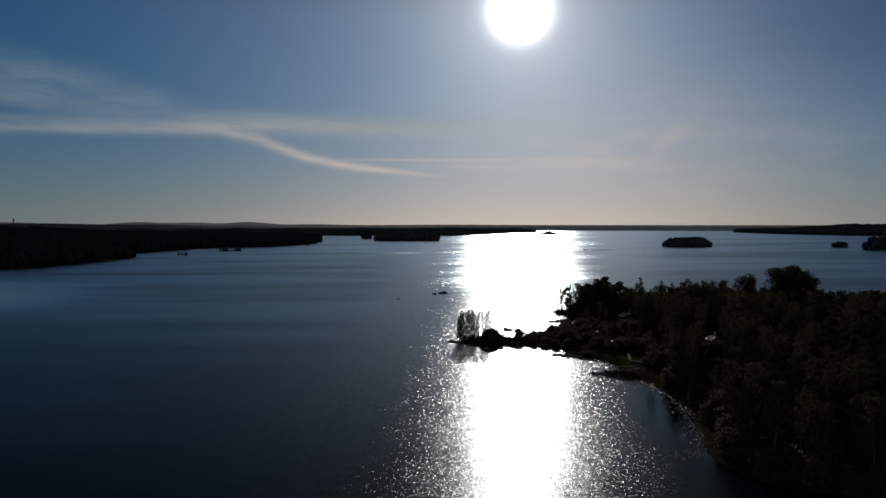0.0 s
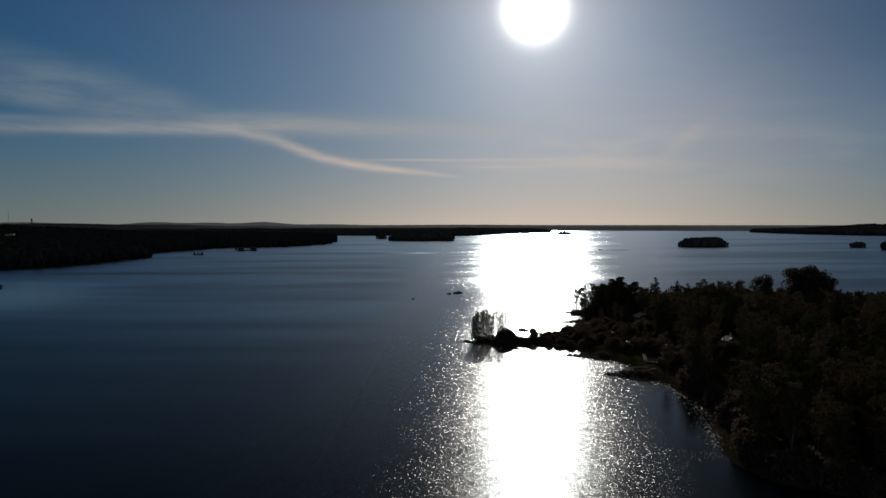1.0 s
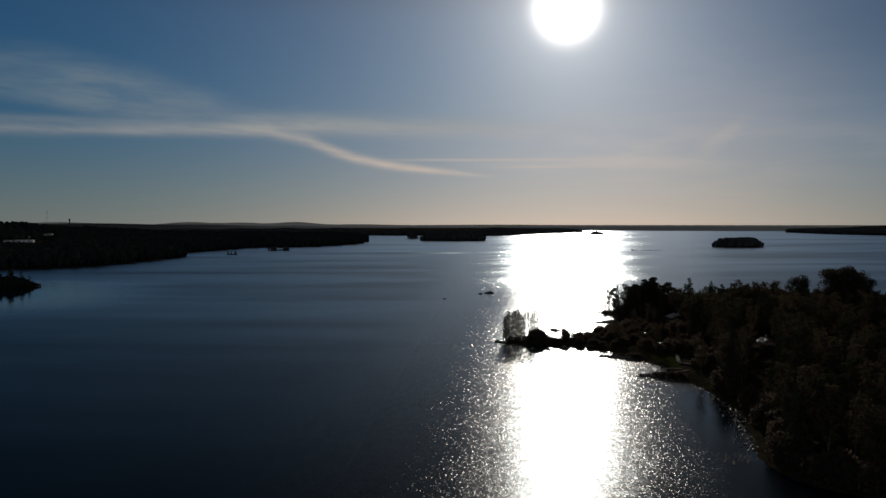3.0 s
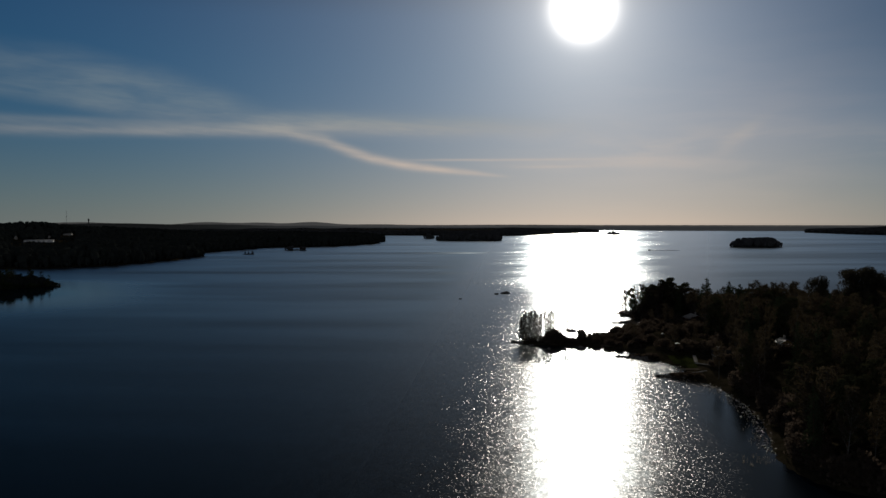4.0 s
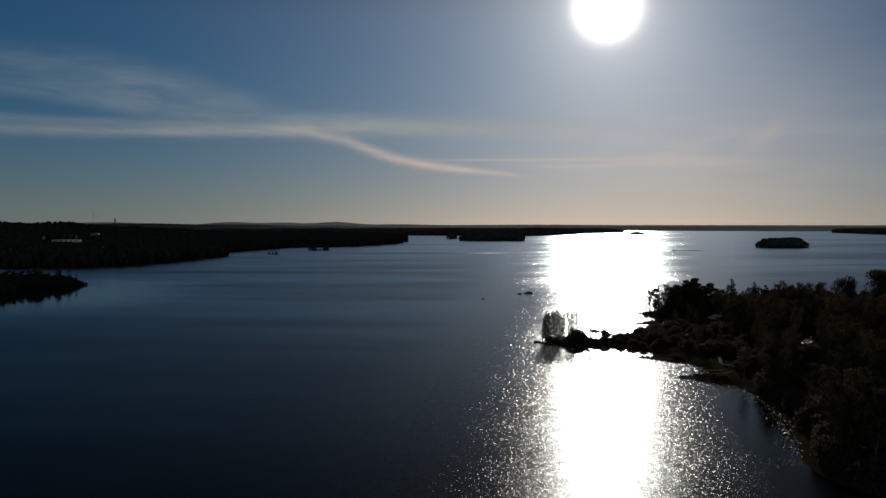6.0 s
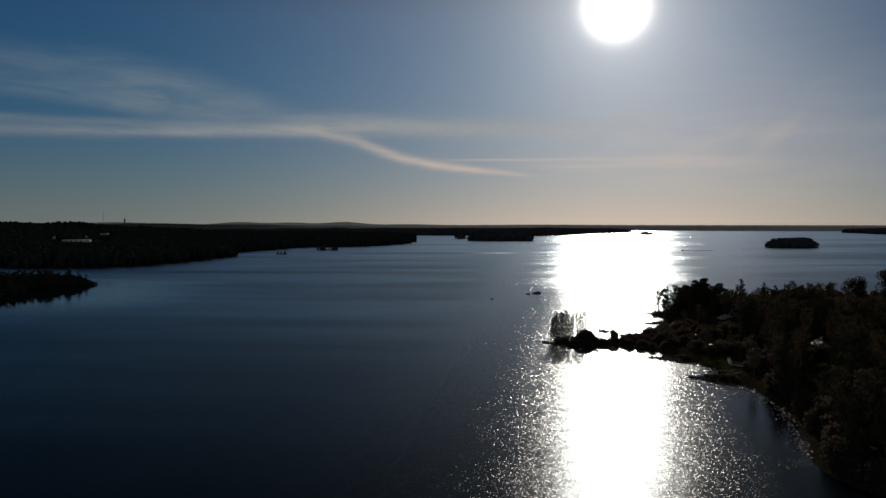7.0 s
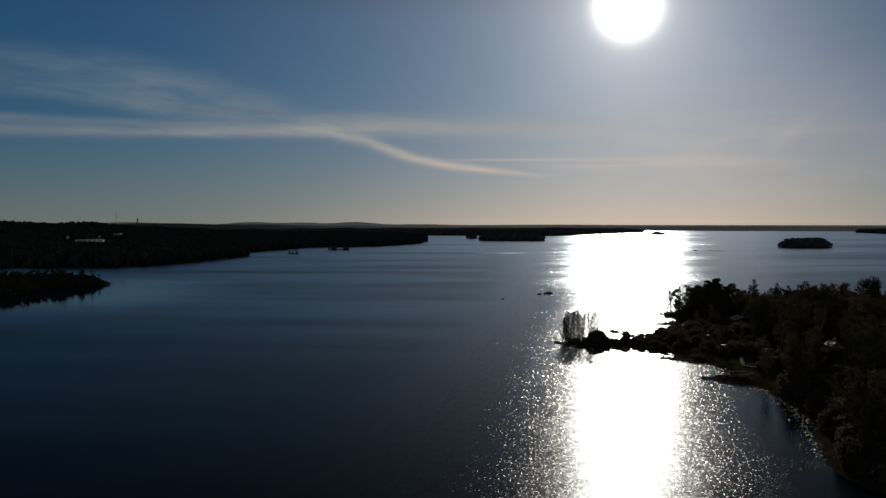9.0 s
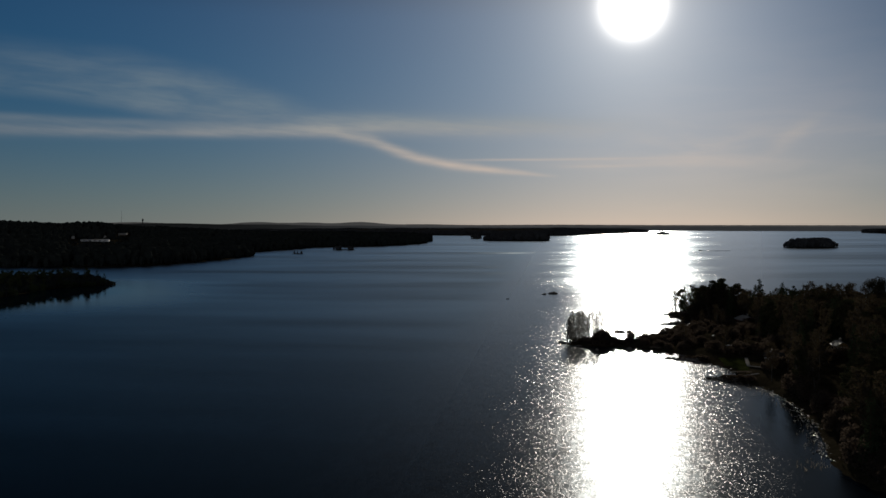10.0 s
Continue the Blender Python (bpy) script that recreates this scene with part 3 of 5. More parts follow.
woods("shore_thicket", p, rng.uniform(3, 11, len(p)), rng, "dense dark alder thicket along the waterline", pointed=0.2)
p, d = middle_shore.scatter(10.0, rng, 1.0)
ok = sector(p, -25, 10) & (d < 200)
p, d = p[ok], d[ok]
woods("middle_shore_forest", p, rng.uniform(11.8, 12.9, len(p)) * np.clip(0.45 + d / 40, 0.45, 1), rng, "dark forest on a low tongue of land", mat=HAZED_WOODS, pointed=0.0, broad=1.5)
p, d = east_shore.scatter(14.0, rng, 5.0)
p = p[sector(p, 10, 30) & (d < 480)]
woods("east_shore_forest", p, rng.uniform(13.3, 14.2, len(p)), rng, "dark forest on the far shore", mat=HAZED_WOODS, pointed=0.0, broad=1.6)


def island(x, y, rx, ry, tall, label, gap=5.0, gaps=(), seed=0, pointed=0.3):
    """A small island: a rocky foot with its own stand of trees."""
    r = np.random.default_rng(seed)
    a = np.arange(12) * 2 * np.pi / 12
    ground = Land(np.column_stack([np.cos(a) * rx, np.sin(a) * ry]) * r.uniform(0.9, 1.08, (12, 1)), 1.6, 4.0, relief=0.3, size=20, rough=0.3, seed=seed)
    thing = tagged(new("island"), label, "island", "islands in the lake")
    thing.matrix_basis = pose(x, y, 0)
    foot = ground.build("rock_foot", max(rx / 14, 1.2), FLOOR, "low dark stony shore")
    foot.parent = thing
    for key in ("category", "kind"):
        del foot[key]
    q, dd = ground.scatter(gap, r, 1.0)
    for g0, g1 in gaps:
        q = q[(q[:, 0] < g0) | (q[:, 0] > g1)]
    h = tall * r.uniform(0.8, 1.04, len(q)) * np.clip(0.42 + 0.58 * inside_by(ground.poly, q[:, :2]) / 15, 0.4, 1)
    grove = woods("grove", q, h, r, "dark trees crowding the island", mat=HAZED_WOODS, pointed=pointed * 0.3, broad=1.35)
    grove.parent = thing
    del grove["category"]
    return thing


island(-356, 1172, 9, 5, 9.5, "tiny rocky islet with a few dark trees", 3.6, ((-2.6, -0.8), (2.0, 3.4)), seed=31, pointed=3.0)
island(-331, 1346, 19, 9, 10, "small low islet with two clumps of trees", 4.0, ((-7, 6),), 32)
island(-203, 2290, 16, 12, 17, "small round wooded islet", 5.0, seed=33)
island(-82, 2070, 80, 45, 19, "long wooded island with a dark even treeline", 6.5, seed=34)
island(444, 1562, 47, 32, 16, "oval wooded island standing alone in open water", 5.5, seed=35)
island(372, 3010, 26, 16, 13, "tiny wooded islet off the far tongue of land", 5.0, seed=38)
island(701, 1520, 15, 12, 14, "small round wooded islet", 4.5, seed=36)
island(752, 1395, 66, 45, 20, "large wooded island with rounded treeline", 6.5, seed=37)


# ---- trees ----
def ball(rng, k, flat=1.0):
    v = rng.normal(size=(k, 3))
    v *= (rng.uniform(0.25, 1, (k, 1)) ** 0.4) / np.linalg.norm(v, axis=1, keepdims=True)
    v[:, 2] *= flat
    return v


def bent(h, r, lean, rng):
    s = np.linspace(0, 1, 6)
    return np.column_stack([lean[0] * s * s * h + rng.normal(scale=0.06, size=6) * s, lean[1] * s * s * h + rng.normal(scale=0.06, size=6) * s, s * h - 0.3]), r * (1 - 0.88 * s)


def pine_parts(seed, h, dense=1.0):
    rng = np.random.default_rng(seed)
    wood, leaf = Heap(), Heap()
    line, radii = bent(h * 0.97, 0.2, rng.normal(scale=0.03, size=2), rng)
    wood.tube(line, radii, 6)
    for k in range(15):
        u = 0.24 + 0.74 * k / 14
        z, turn = h * u, rng.uniform(0, 6.28)
        out = (2.7 * (1 - ((u - 0.6) / 0.5) ** 2) + 0.3) * rng.uniform(0.45, 1.0) * h / 17
        root = np.array([np.interp(z * 0.96, line[:, 2], line[:, 0]), np.interp(z * 0.96, line[:, 2], line[:, 1]), z * 0.96])
        end = root + (np.cos(turn) * out, np.sin(turn) * out, out * 0.25 + 0.2)
        wood.tube([root, (root + end) / 2 - (0, 0, 0.08), end], (0.06, 0.04, 0.015), 3)
        size = rng.uniform(0.8, 1.35) * h / 17
        leaf.cards(end + ball(rng, int(105 * dense), 0.55) * size * 1.2, 0.58, rng)
        leaf.cards(root + (end - root) * 0.5 + ball(rng, int(40 * dense), 0.5) * size * 0.9, 0.4, rng)
    leaf.cards(line[-1] + ball(rng, int(50 * dense), 0.8) * 0.9, 0.4, rng)
    return wood, leaf


def spruce_parts(seed, h, dense=1.0):
    rng = np.random.default_rng(seed)
    wood, leaf = Heap(), Heap()
    line, radii = bent(h, 0.19, rng.normal(scale=0.008, size=2), rng)
    wood.tube(line, radii, 6)
    layers = 30
    for k in range(layers):
        u = 0.08 + 0.9 * k / (layers - 1)
        r = 3.0 * (1 - u) ** 0.55 * h / 16 + 0.15
        for b in range(max(4, int(6 * (1 - u) + 5))):
            turn = rng.uniform(0, 6.28)
            reach = r * rng.uniform(0.65, 1.12)
            s = rng.uniform(0.2, 1, max(2, int(7 * dense * (1 - u) + 2)))[:, None]
            end = np.array([np.cos(turn) * reach, np.sin(turn) * reach, -0.3 * reach])
            if b < 3:
                wood.tube([(0, 0, u * h), end * 0.9 + (0, 0, u * h)], (0.035, 0.01), 3)
            leaf.cards(np.array([0, 0, u * h]) + end * s + rng.normal(scale=0.14, size=(len(s), 3)), 0.46, rng, 0.5)
    leaf.cards(np.column_stack([np.zeros((14, 2)), np.linspace(h * 0.9, h * 1.01, 14)]), 0.36, rng)
    return wood, leaf


def birch_parts(seed, h, dense=1.0, spread=1.0, leafy=1.0, stout=0.14, blade=0.26, low=0.25):
    rng = np.random.default_rng(seed)
    wood, leaf = Heap(), Heap()
    line, radii = bent(h * 0.98, stout * h / 13, rng.normal(scale=0.03, size=2), rng)
    wood.tube(line, radii, 6)
    for k in range(20):
        u = low + (0.95 - low) * k / 19
        z, turn = h * u, k * 2.4 + rng.uniform(-0.5, 0.5)
        root = np.array([np.interp(z, line[:, 2], line[:, 0]), np.interp(z, line[:, 2], line[:, 1]), z])
        reach = spread * (2.3 * (1 - u) ** 0.6 + 0.35) * rng.uniform(0.7, 1.1) * h / 13
        end = root + (np.cos(turn) * reach, np.sin(turn) * reach, reach * rng.uniform(0.8, 1.4))
        end[2] = min(end[2], h)
        mid = (root + end) / 2 + (np.cos(turn) * 0.15, np.sin(turn) * 0.15, -0.15)
        wood.tube([root, mid, end], (0.05, 0.032, 0.012), 3)
        for j in range(int(7 * dense)):
            s = rng.uniform(0.25, 1)
            a = root + (end - root) * s
            b = a + rng.normal(scale=0.38, size=3) * (1, 1, 0.8) + (0, 0, 0.2)
            wood.tube([a, b], (0.016, 0.006), 3)
            m = int(rng.integers(3, 8) * leafy)
            if m:
                leaf.cards(a + (b - a) * rng.uniform(0.1, 1.15, (m, 1)) + rng.normal(scale=0.2, size=(m, 3)), blade, rng)
    return wood, leaf


def bush_parts(seed, h, wide):
    rng = np.random.default_rng(seed)
    wood, leaf = Heap(), Heap()
    for k in range(16):
        turn, out = rng.uniform(0, 6.28), wide * rng.uniform(0.1, 0.85)
        top = np.array([np.cos(turn) * out, np.sin(turn) * out, h * rng.uniform(0.5, 0.95) * math.sqrt(max(0.1, 1 - (out / wide) ** 2))])
        wood.tube([(top[0] * 0.2, top[1] * 0.2, -0.3), top * (0.7, 0.7, 0.6), top], (0.05, 0.03, 0.01), 3)
        leaf.cards(top * (1, 1, 0.85) + ball(rng, 42, 0.7) * wide * 0.32, 0.3, rng)
        for k2 in (0.12, 0.4, 0.62):
            leaf.cards(top * (1.05, 1.05, k2) + ball(rng, 22, 0.6) * wide * 0.32, 0.32, rng)
    return wood, leaf


def dome_parts(seed, h, wide):
    """A large old willow: many stems under one close, rounded crown."""
    rng = np.random.default_rng(seed)
    wood, leaf = Heap(), Heap()
    for k in range(22):
        turn, out = rng.uniform(0, 6.28), wide * rng.uniform(0.1, 0.8)
        top = np.array([np.cos(turn) * out, np.sin(turn) * out, h * 0.85 * math.sqrt(1 - (out / wide) ** 2)])
        wood.tube([(top[0] * 0.15, top[1] * 0.15, -0.3), top * (0.6, 0.6, 0.55), top], (0.09, 0.05, 0.015), 4)
    v = rng.normal(size=(9000, 3))
    v /= np.linalg.norm(v, axis=1, keepdims=True)
    v[:, 2] = np.abs(v[:, 2])
    bumps = 1 + 0.07 * waves2(np.degrees(np.arctan2(v[:, 1], v[:, 0])), v[:, 2] * 90, 45, seed)
    leaf.cards(v * (rng.uniform(0.1, 1, (9000, 1)) ** 0.4) * bumps[:, None] * (wide, wide, h), 0.42, rng)
    return wood, leaf


def aspen_parts(seed, h, dense=1.0):
    """A full broadleaved tree: forked trunk under a tall lumpy crown of many small clumps."""
    rng = np.random.default_rng(seed)
    wood, leaf = Heap(), Heap()
    line, radii = bent(h * 0.9, 0.24, rng.normal(scale=0.02, size=2), rng)
    wood.tube(line, radii, 7)
    for k in range(26):
        u = rng.uniform(0.18, 0.93)
        turn = k * 2.4 + rng.uniform(-0.4, 0.4)
        out = h * 0.24 * math.sqrt(max(0.05, 1 - ((u - 0.55) / 0.5) ** 2)) * rng.uniform(0.55, 1.0)
        root = np.array([np.interp(h * u * 0.85, line[:, 2], line[:, 0]), np.interp(h * u * 0.85, line[:, 2], line[:, 1]), h * u * 0.85])
        end = np.array([np.cos(turn) * out, np.sin(turn) * out, h * u])
        wood.tube([root, (root + end) / 2 + (0, 0, 0.1), end], (0.07, 0.045, 0.015), 4)
        leaf.cards(end + ball(rng, int(120 * dense), 0.85) * h * rng.uniform(0.075, 0.12), 0.42, rng)
    for u in (0.3, 0.42, 0.54, 0.66, 0.78):
        core = np.array([np.interp(h * u, line[:, 2], line[:, 0]), np.interp(h * u, line[:, 2], line[:, 1]), h * u])
        leaf.cards(core + ball(rng, int(300 * dense), 0.8) * h * 0.2 * math.sqrt(1 - ((u - 0.5) / 0.5) ** 2), 0.42, rng)
    return wood, leaf


def tree(name, parts, bark, leaves, label, category, group):
    wood, leaf = parts
    thing = tagged(new(name), label, category, group)
    part("trunk" if category == "tree" else "stems", wood.mesh(name + "_wood", bark), thing)
    part("crown", leaf.mesh(name + "_crown", leaves), thing)
    return thing


GROVE, SHRUBS = "trees on the headland", "bushes on the headland"
pines = [tree("pine_tree", pine_parts(40 + k, 17), BARK, NEEDLES, "dark Scots pine with an uneven broad crown", "tree", GROVE) for k in range(4)]
spruces = [tree("spruce_tree", spruce_parts(50 + k, 16), BARK, DARK_NEEDLES, "dark narrow spruce with drooping branches", "tree", GROVE) for k in range(3)]
birches = [tree("birch_tree", birch_parts(60 + k, 13, 1.6, 1.3, 1.5), WHITE_BARK, BUDS, "slender birch with sparse brownish spring leaves", "tree", GROVE) for k in range(4)]
bushes = [tree("willow_bush", bush_parts(70 + k, 3.4, 2.6), BARK, SHRUB, "dense dark willow bush", "bush", SHRUBS) for k in range(3)]
aspens = [tree("aspen_tree", aspen_parts(84 + k, 18), BARK, ASPEN, "tall full aspen with a dense rounded crown", "tree", GROVE) for k in range(3)]
domes = [tree("old_willow", dome_parts(77, 4.6, 4.0), BARK, SHRUB, "large rounded dark willow on the low point", "bush", SHRUBS)]
thin_birches = [tree("young_birch", birch_parts(80 + k, 10.5, 4.2, 0.55, 1.3, 0.22, 0.11, 0.1), WHITE_BARK, BUDS, "thin nearly bare young birch on the low point", "tree", GROVE) for k in range(3)]
kinds = {"pine": (pines, 17), "spruce": (spruces, 16), "birch": (birches, 13), "bush": (bushes, 3.4), "aspen": (aspens, 18), "dome": (domes, 4.6), "thin": (thin_birches, 10.5)}
used = {key: 0 for key in kinds}
joined = {key: [] for key in kinds}


def plant(kind, x, y, tall, z=None, wide=1.0, rng=rng):
    """Sets one tree on the headland; the first of each shape is the original itself."""
    shapes, own = kinds[kind]
    k = used[kind]
    used[kind] += 1
    if z is None:
        z = float(headland.height(np.array([[x, y]]))[0][0])
    s = tall / own
    m = pose(x, y, z - 0.05, rng.normal(scale=1.2), rng.normal(scale=1.2), rng.uniform(0, 360))
    first = shapes[k % len(shapes)]
    if k >= 285:
        joined[kind].append((first, m @ Matrix.Diagonal((s * wide, s * wide, s, 1))))
        return None
    thing = first if k < len(shapes) else copy_thing(first, m)
    thing.matrix_basis = m @ Matrix.Diagonal((s * wide, s * wide, s, 1))
    return thing


# the low point: a row of thin birches, a lone one, and rounded bushes
for x, y, tall in ((6.2, 321, 10.3), (7.6, 322.5, 11.0), (9.2, 321, 10.8), (10.6, 323, 11.2), (11.8, 321.5, 9.8), (13.3, 322, 10.4), (15.2, 323, 11.2), (16.9, 322, 11.6), (7.0, 324, 9.5), (12.6, 324.5, 9.0), (5.4, 322.4, 9.6), (8.3, 320.2, 10.6), (9.9, 324, 10.9), (11.2, 320.4, 10.1), (16.1, 324.2, 10.6), (18.2, 323.5, 11.2), (6.6, 319.8, 8.2)):
    plant("thin", x, y, tall)
plant("thin", 23.8, 320, 9.0, wide=0.7)
plant("thin", 22.9, 321.5, 10.0, wide=0.8)
plant("thin", 25.0, 321, 5.5, wide=0.6)
plant("thin", 56.5, 419, 5.0, wide=0.9)
plant("thin", 58.5, 423, 6.0, wide=0.9)
plant("dome", 17.9, 318.0, 5.0)
for x, y, tall, wide in ((13.6, 317.5, 2.6, 1.0), (22.6, 319, 2.8, 1.0), (8.5, 322, 2.3, 1.2), (12.5, 321, 2.5, 1.3), (26.0, 316, 2.4, 1.1), (28.4, 322, 4.6, 0.7), (30.5, 321, 2.6, 1.2), (34, 322, 2.6, 1.2), (38, 330, 2.2, 1.3), (42, 318, 2.8, 1.3), (10.6, 320, 2.0, 1.2), (45, 340, 2.4, 1.3), (49, 352, 2.4, 1.3)):
    plant("bush", x, y, tall, wide=wide)
for x, y, tall in ((46.5, 286.5, 1.9), (44.0, 288.0, 1.5), (41.8, 289.0, 1.1), (48.5, 285.5, 2.2), (52.5, 250.6, 2.2), (50.4, 251.8, 1.9), (48.6, 252.8, 1.5), (54.6, 248.6, 2.4)):
    plant("bush", x, y, tall, 0.15, 1.3)
# tall trees along the far side
for x, y, tall in ((68, 405, 14.5), (72, 409, 16.5), (75, 404, 15.5), (79, 412, 17.0), (83, 407, 15), (70, 414, 13), (87, 410, 12)):
    plant("pine", x, y, tall, wide=1.3)
for x, y, tall, wide in ((62.6, 401, 7.0, 0.7), (64.4, 403, 9.5, 0.75), (66.0, 399, 11.0, 0.8), (67.5, 407, 12.5, 0.8), (74, 407, 15.5, 0.9), (80, 406, 14.0, 0.9), (131, 372, 20.0, 0.8), (134, 374, 19.0, 0.75), (142.5, 362, 23.0, 0.95), (146, 366, 24.5, 0.95), (151.5, 363, 24.0, 0.95), (152.8, 367, 22.0, 0.9), (149, 358, 22.5, 0.9), (145, 370, 23.0, 0.9), (153.6, 360, 19.0, 0.85), (155.4, 364, 16.0, 0.85)):
    plant("aspen", x, y, tall, wide=wide)
for x, y, tall in ((66, 410, 12), (68, 403, 13), (73, 406, 13), (76, 402, 13), (70, 400, 12), (74, 398, 11), (80, 400, 12), (85, 402, 13), (89, 404, 12), (77, 416, 14), (143, 368, 15), (149, 358, 16), (154, 370, 17)):
    plant("birch", x, y, tall)
for x, y, tall in ((90, 394, 17.6), (91.6, 396, 15.2), (94.5, 392, 12.8), (99.1, 391, 16.4), (104.4, 392, 14.2), (107, 388, 13.4), (110, 385, 14), (113, 386, 14.5), (96.5, 395, 12.6), (101.2, 393, 13.8), (118, 384, 14.5), (124, 382, 15), (87.6, 393, 15)):
    plant("spruce", x, y, tall, wide=1.55)
# a stand of slender birches showing above the inner treeline
for k in range(11):
    x, y = 106.5 + 2.1 * k, 378 + 5 * math.sin(k * 2.3)
    z = float(headland.height(np.array([[x, y]]))[0][0])
    plant("birch", x, y, 18.3 - z + 0.8 * math.sin(k * 1.7), z, 0.9)
for x, y, tall in ((62, 397, 8), (69, 397, 12), (72, 402, 13.5), (78, 404, 14), (82, 398, 13)):
    plant("birch", x, y, tall)

for x, y, tall in ((64, 398, 5), (67, 401, 6), (71, 399, 6.5), (75, 400, 6), (79, 398, 6), (83, 400, 6), (63, 405, 6), (65, 414, 5), (61, 410, 3.5), (68, 419, 6), (73, 421, 6), (60, 416, 2.5), (141, 371, 7), (147, 373, 7)):
    plant("bush", x, y, tall, wide=0.9)
CLUTTER = ((63, 330), (66, 299), (61, 309), (70, 338), (77, 317), (58, 322), (75, 414))
CABINS = ((92.0, 293.0), (80.0, 371.0), (58.0, 379.0), (66.0, 318.0), (63.0, 268.0))
grow = np.random.default_rng(29)
p, d = headland.scatter(5.6, grow, 1.8, (40, 118, 270, 445))
for (x, y, z), inland in zip(p, d):
    lane = min(abs(x - cx * y / cy) if cy - length < y < cy else 99 for (cx, cy), length in zip(CABINS, (34, 16, 22, 14, 10)))
    if x > 0.57 * y + 22 or (y < 255 and inland < 5.0) or min(math.hypot(x - a, y - b) for a, b in CABINS) < 7.5 or lane < 2.6 or abs(x - 91.6 * y / 293) < 4.6 * y / 293 and 170 < y < 293 or 0.2 < x / y < 0.237 and 232 < y < 286 or min(max(abs(x - a * y / b), abs(b - 3 - y) - 4) for a, b in CLUTTER) < 2.4:
        continue
    if 55 < x < 63 and 262 < y < 284 or x < 52 and y < 302 or x < 55 and y < 262:
        continue
    limit = 45 - (0.08 if 84 < x < 107 and y > 330 else 0.072) * math.hypot(x, y) - z
    if x < 76 and 262 < y < 400:
        if grow.uniform() < 0.8:
            plant("bush", x, y, grow.uniform(2.2, 5.2) * min(1.0, 0.45 + inland / 26), z, 1.15, rng=grow)
        elif inland > 6:
            plant("birch", x, y, grow.uniform(5, 8.5), z, rng=grow)
        continue
    pick = grow.uniform()
    tall = min(grow.uniform(9.5, 15.5), limit * grow.uniform(0.85, 1.04))
    if tall < 3:
        continue
    plant("birch" if pick < 0.5 else "pine" if pick < 0.78 else "spruce", x, y, tall, z, rng=grow)
    if grow.uniform() < 0.3 or inland < 5:
        plant("bush", x + grow.uniform(-2.5, 2.5), y + grow.uniform(-2.5, 2.5), grow.uniform(1.5, 3.5), z, rng=grow)
# alders and willows crowding the waterline of the bay
bay = headland.poly[(headland.poly[:, 1] < 300) & (headland.poly[:, 0] < 200)]
for (x0, y0), (x1, y1) in zip(bay[:-1], bay[1:]):
    steps = max(1, int(math.hypot(x1 - x0, y1 - y0) / 2.4))
    for k in range(steps):
        x, y = x0 + (x1 - x0) * k / steps + (grow.uniform(0.8, 3.2) if y0 > 255 else grow.uniform(4.6, 7.0)), y0 + (y1 - y0) * k / steps + grow.uniform(-0.5, 0.8)
        if 236 < y < 303 or 0.2 < x / y < 0.237 and y > 245:
            continue
        plant("bush", x, y, grow.uniform(1.8, 4.2) if y > 240 else grow.uniform(2.5, 6.5), wide=0.9, rng=grow)
# bushes before the house walls and on the neck of the low point
for x, y, tall in ((85.5, 279, 3.8), (88.0, 281, 3.6), (90.6, 282, 3.9), (93.2, 283, 3.7), (63.4, 262, 3.4), (65.2, 263, 3.8), (67.4, 262.5, 4.0), (69.5, 264, 3.6), (77.6, 364, 3.8), (79.4, 363.4, 4.0), (81.2, 363.8, 3.8), (83.0, 364.5, 3.7), (24.4, 317, 2.4), (25.8, 316.5, 2.1), (27.4, 317.5, 2.4), (33.0, 314, 2.8)):
    plant("bush", x, y, tall, rng=grow)


def join_rest(name, rows, which, mat, label):
    """Trees past those that stand singly, as one mesh a material."""
    heap = Heap()
    cache = {}
    for first, m in rows:
        me = [c for c in first.children if c.name.startswith(which)][0].data
        if me.name not in cache:
            co = np.empty(len(me.vertices) * 3)
            me.vertices.foreach_get("co", co)
            quads = np.array([tuple(f.vertices) for f in me.polygons if len(f.vertices) == 4])
            tris = np.array([tuple(f.vertices) for f in me.polygons if len(f.vertices) == 3])
            cache[me.name] = co.reshape(-1, 3), quads, tris
            if which == "crown":
                # every second clump, drawn larger, fills these crowns
                quad = cache[me.name][0].reshape(-1, 4, 3)[::2]
                mid = quad.mean(1, keepdims=True)
                k = np.arange(len(quad))[:, None] * 4
                cache[me.name] = (mid + (quad - mid) * 1.4).reshape(-1, 3), quads, np.concatenate([k + (0, 1, 2), k + (0, 2, 3)])
        co, quads, tris = cache[me.name]
        a = np.array(m)
        heap.add(co @ a[:3, :3].T + a[:3, 3], quads, tris)
    tagged(new(name, heap.mesh(name, mat)), label, "trees", kind="stuff")


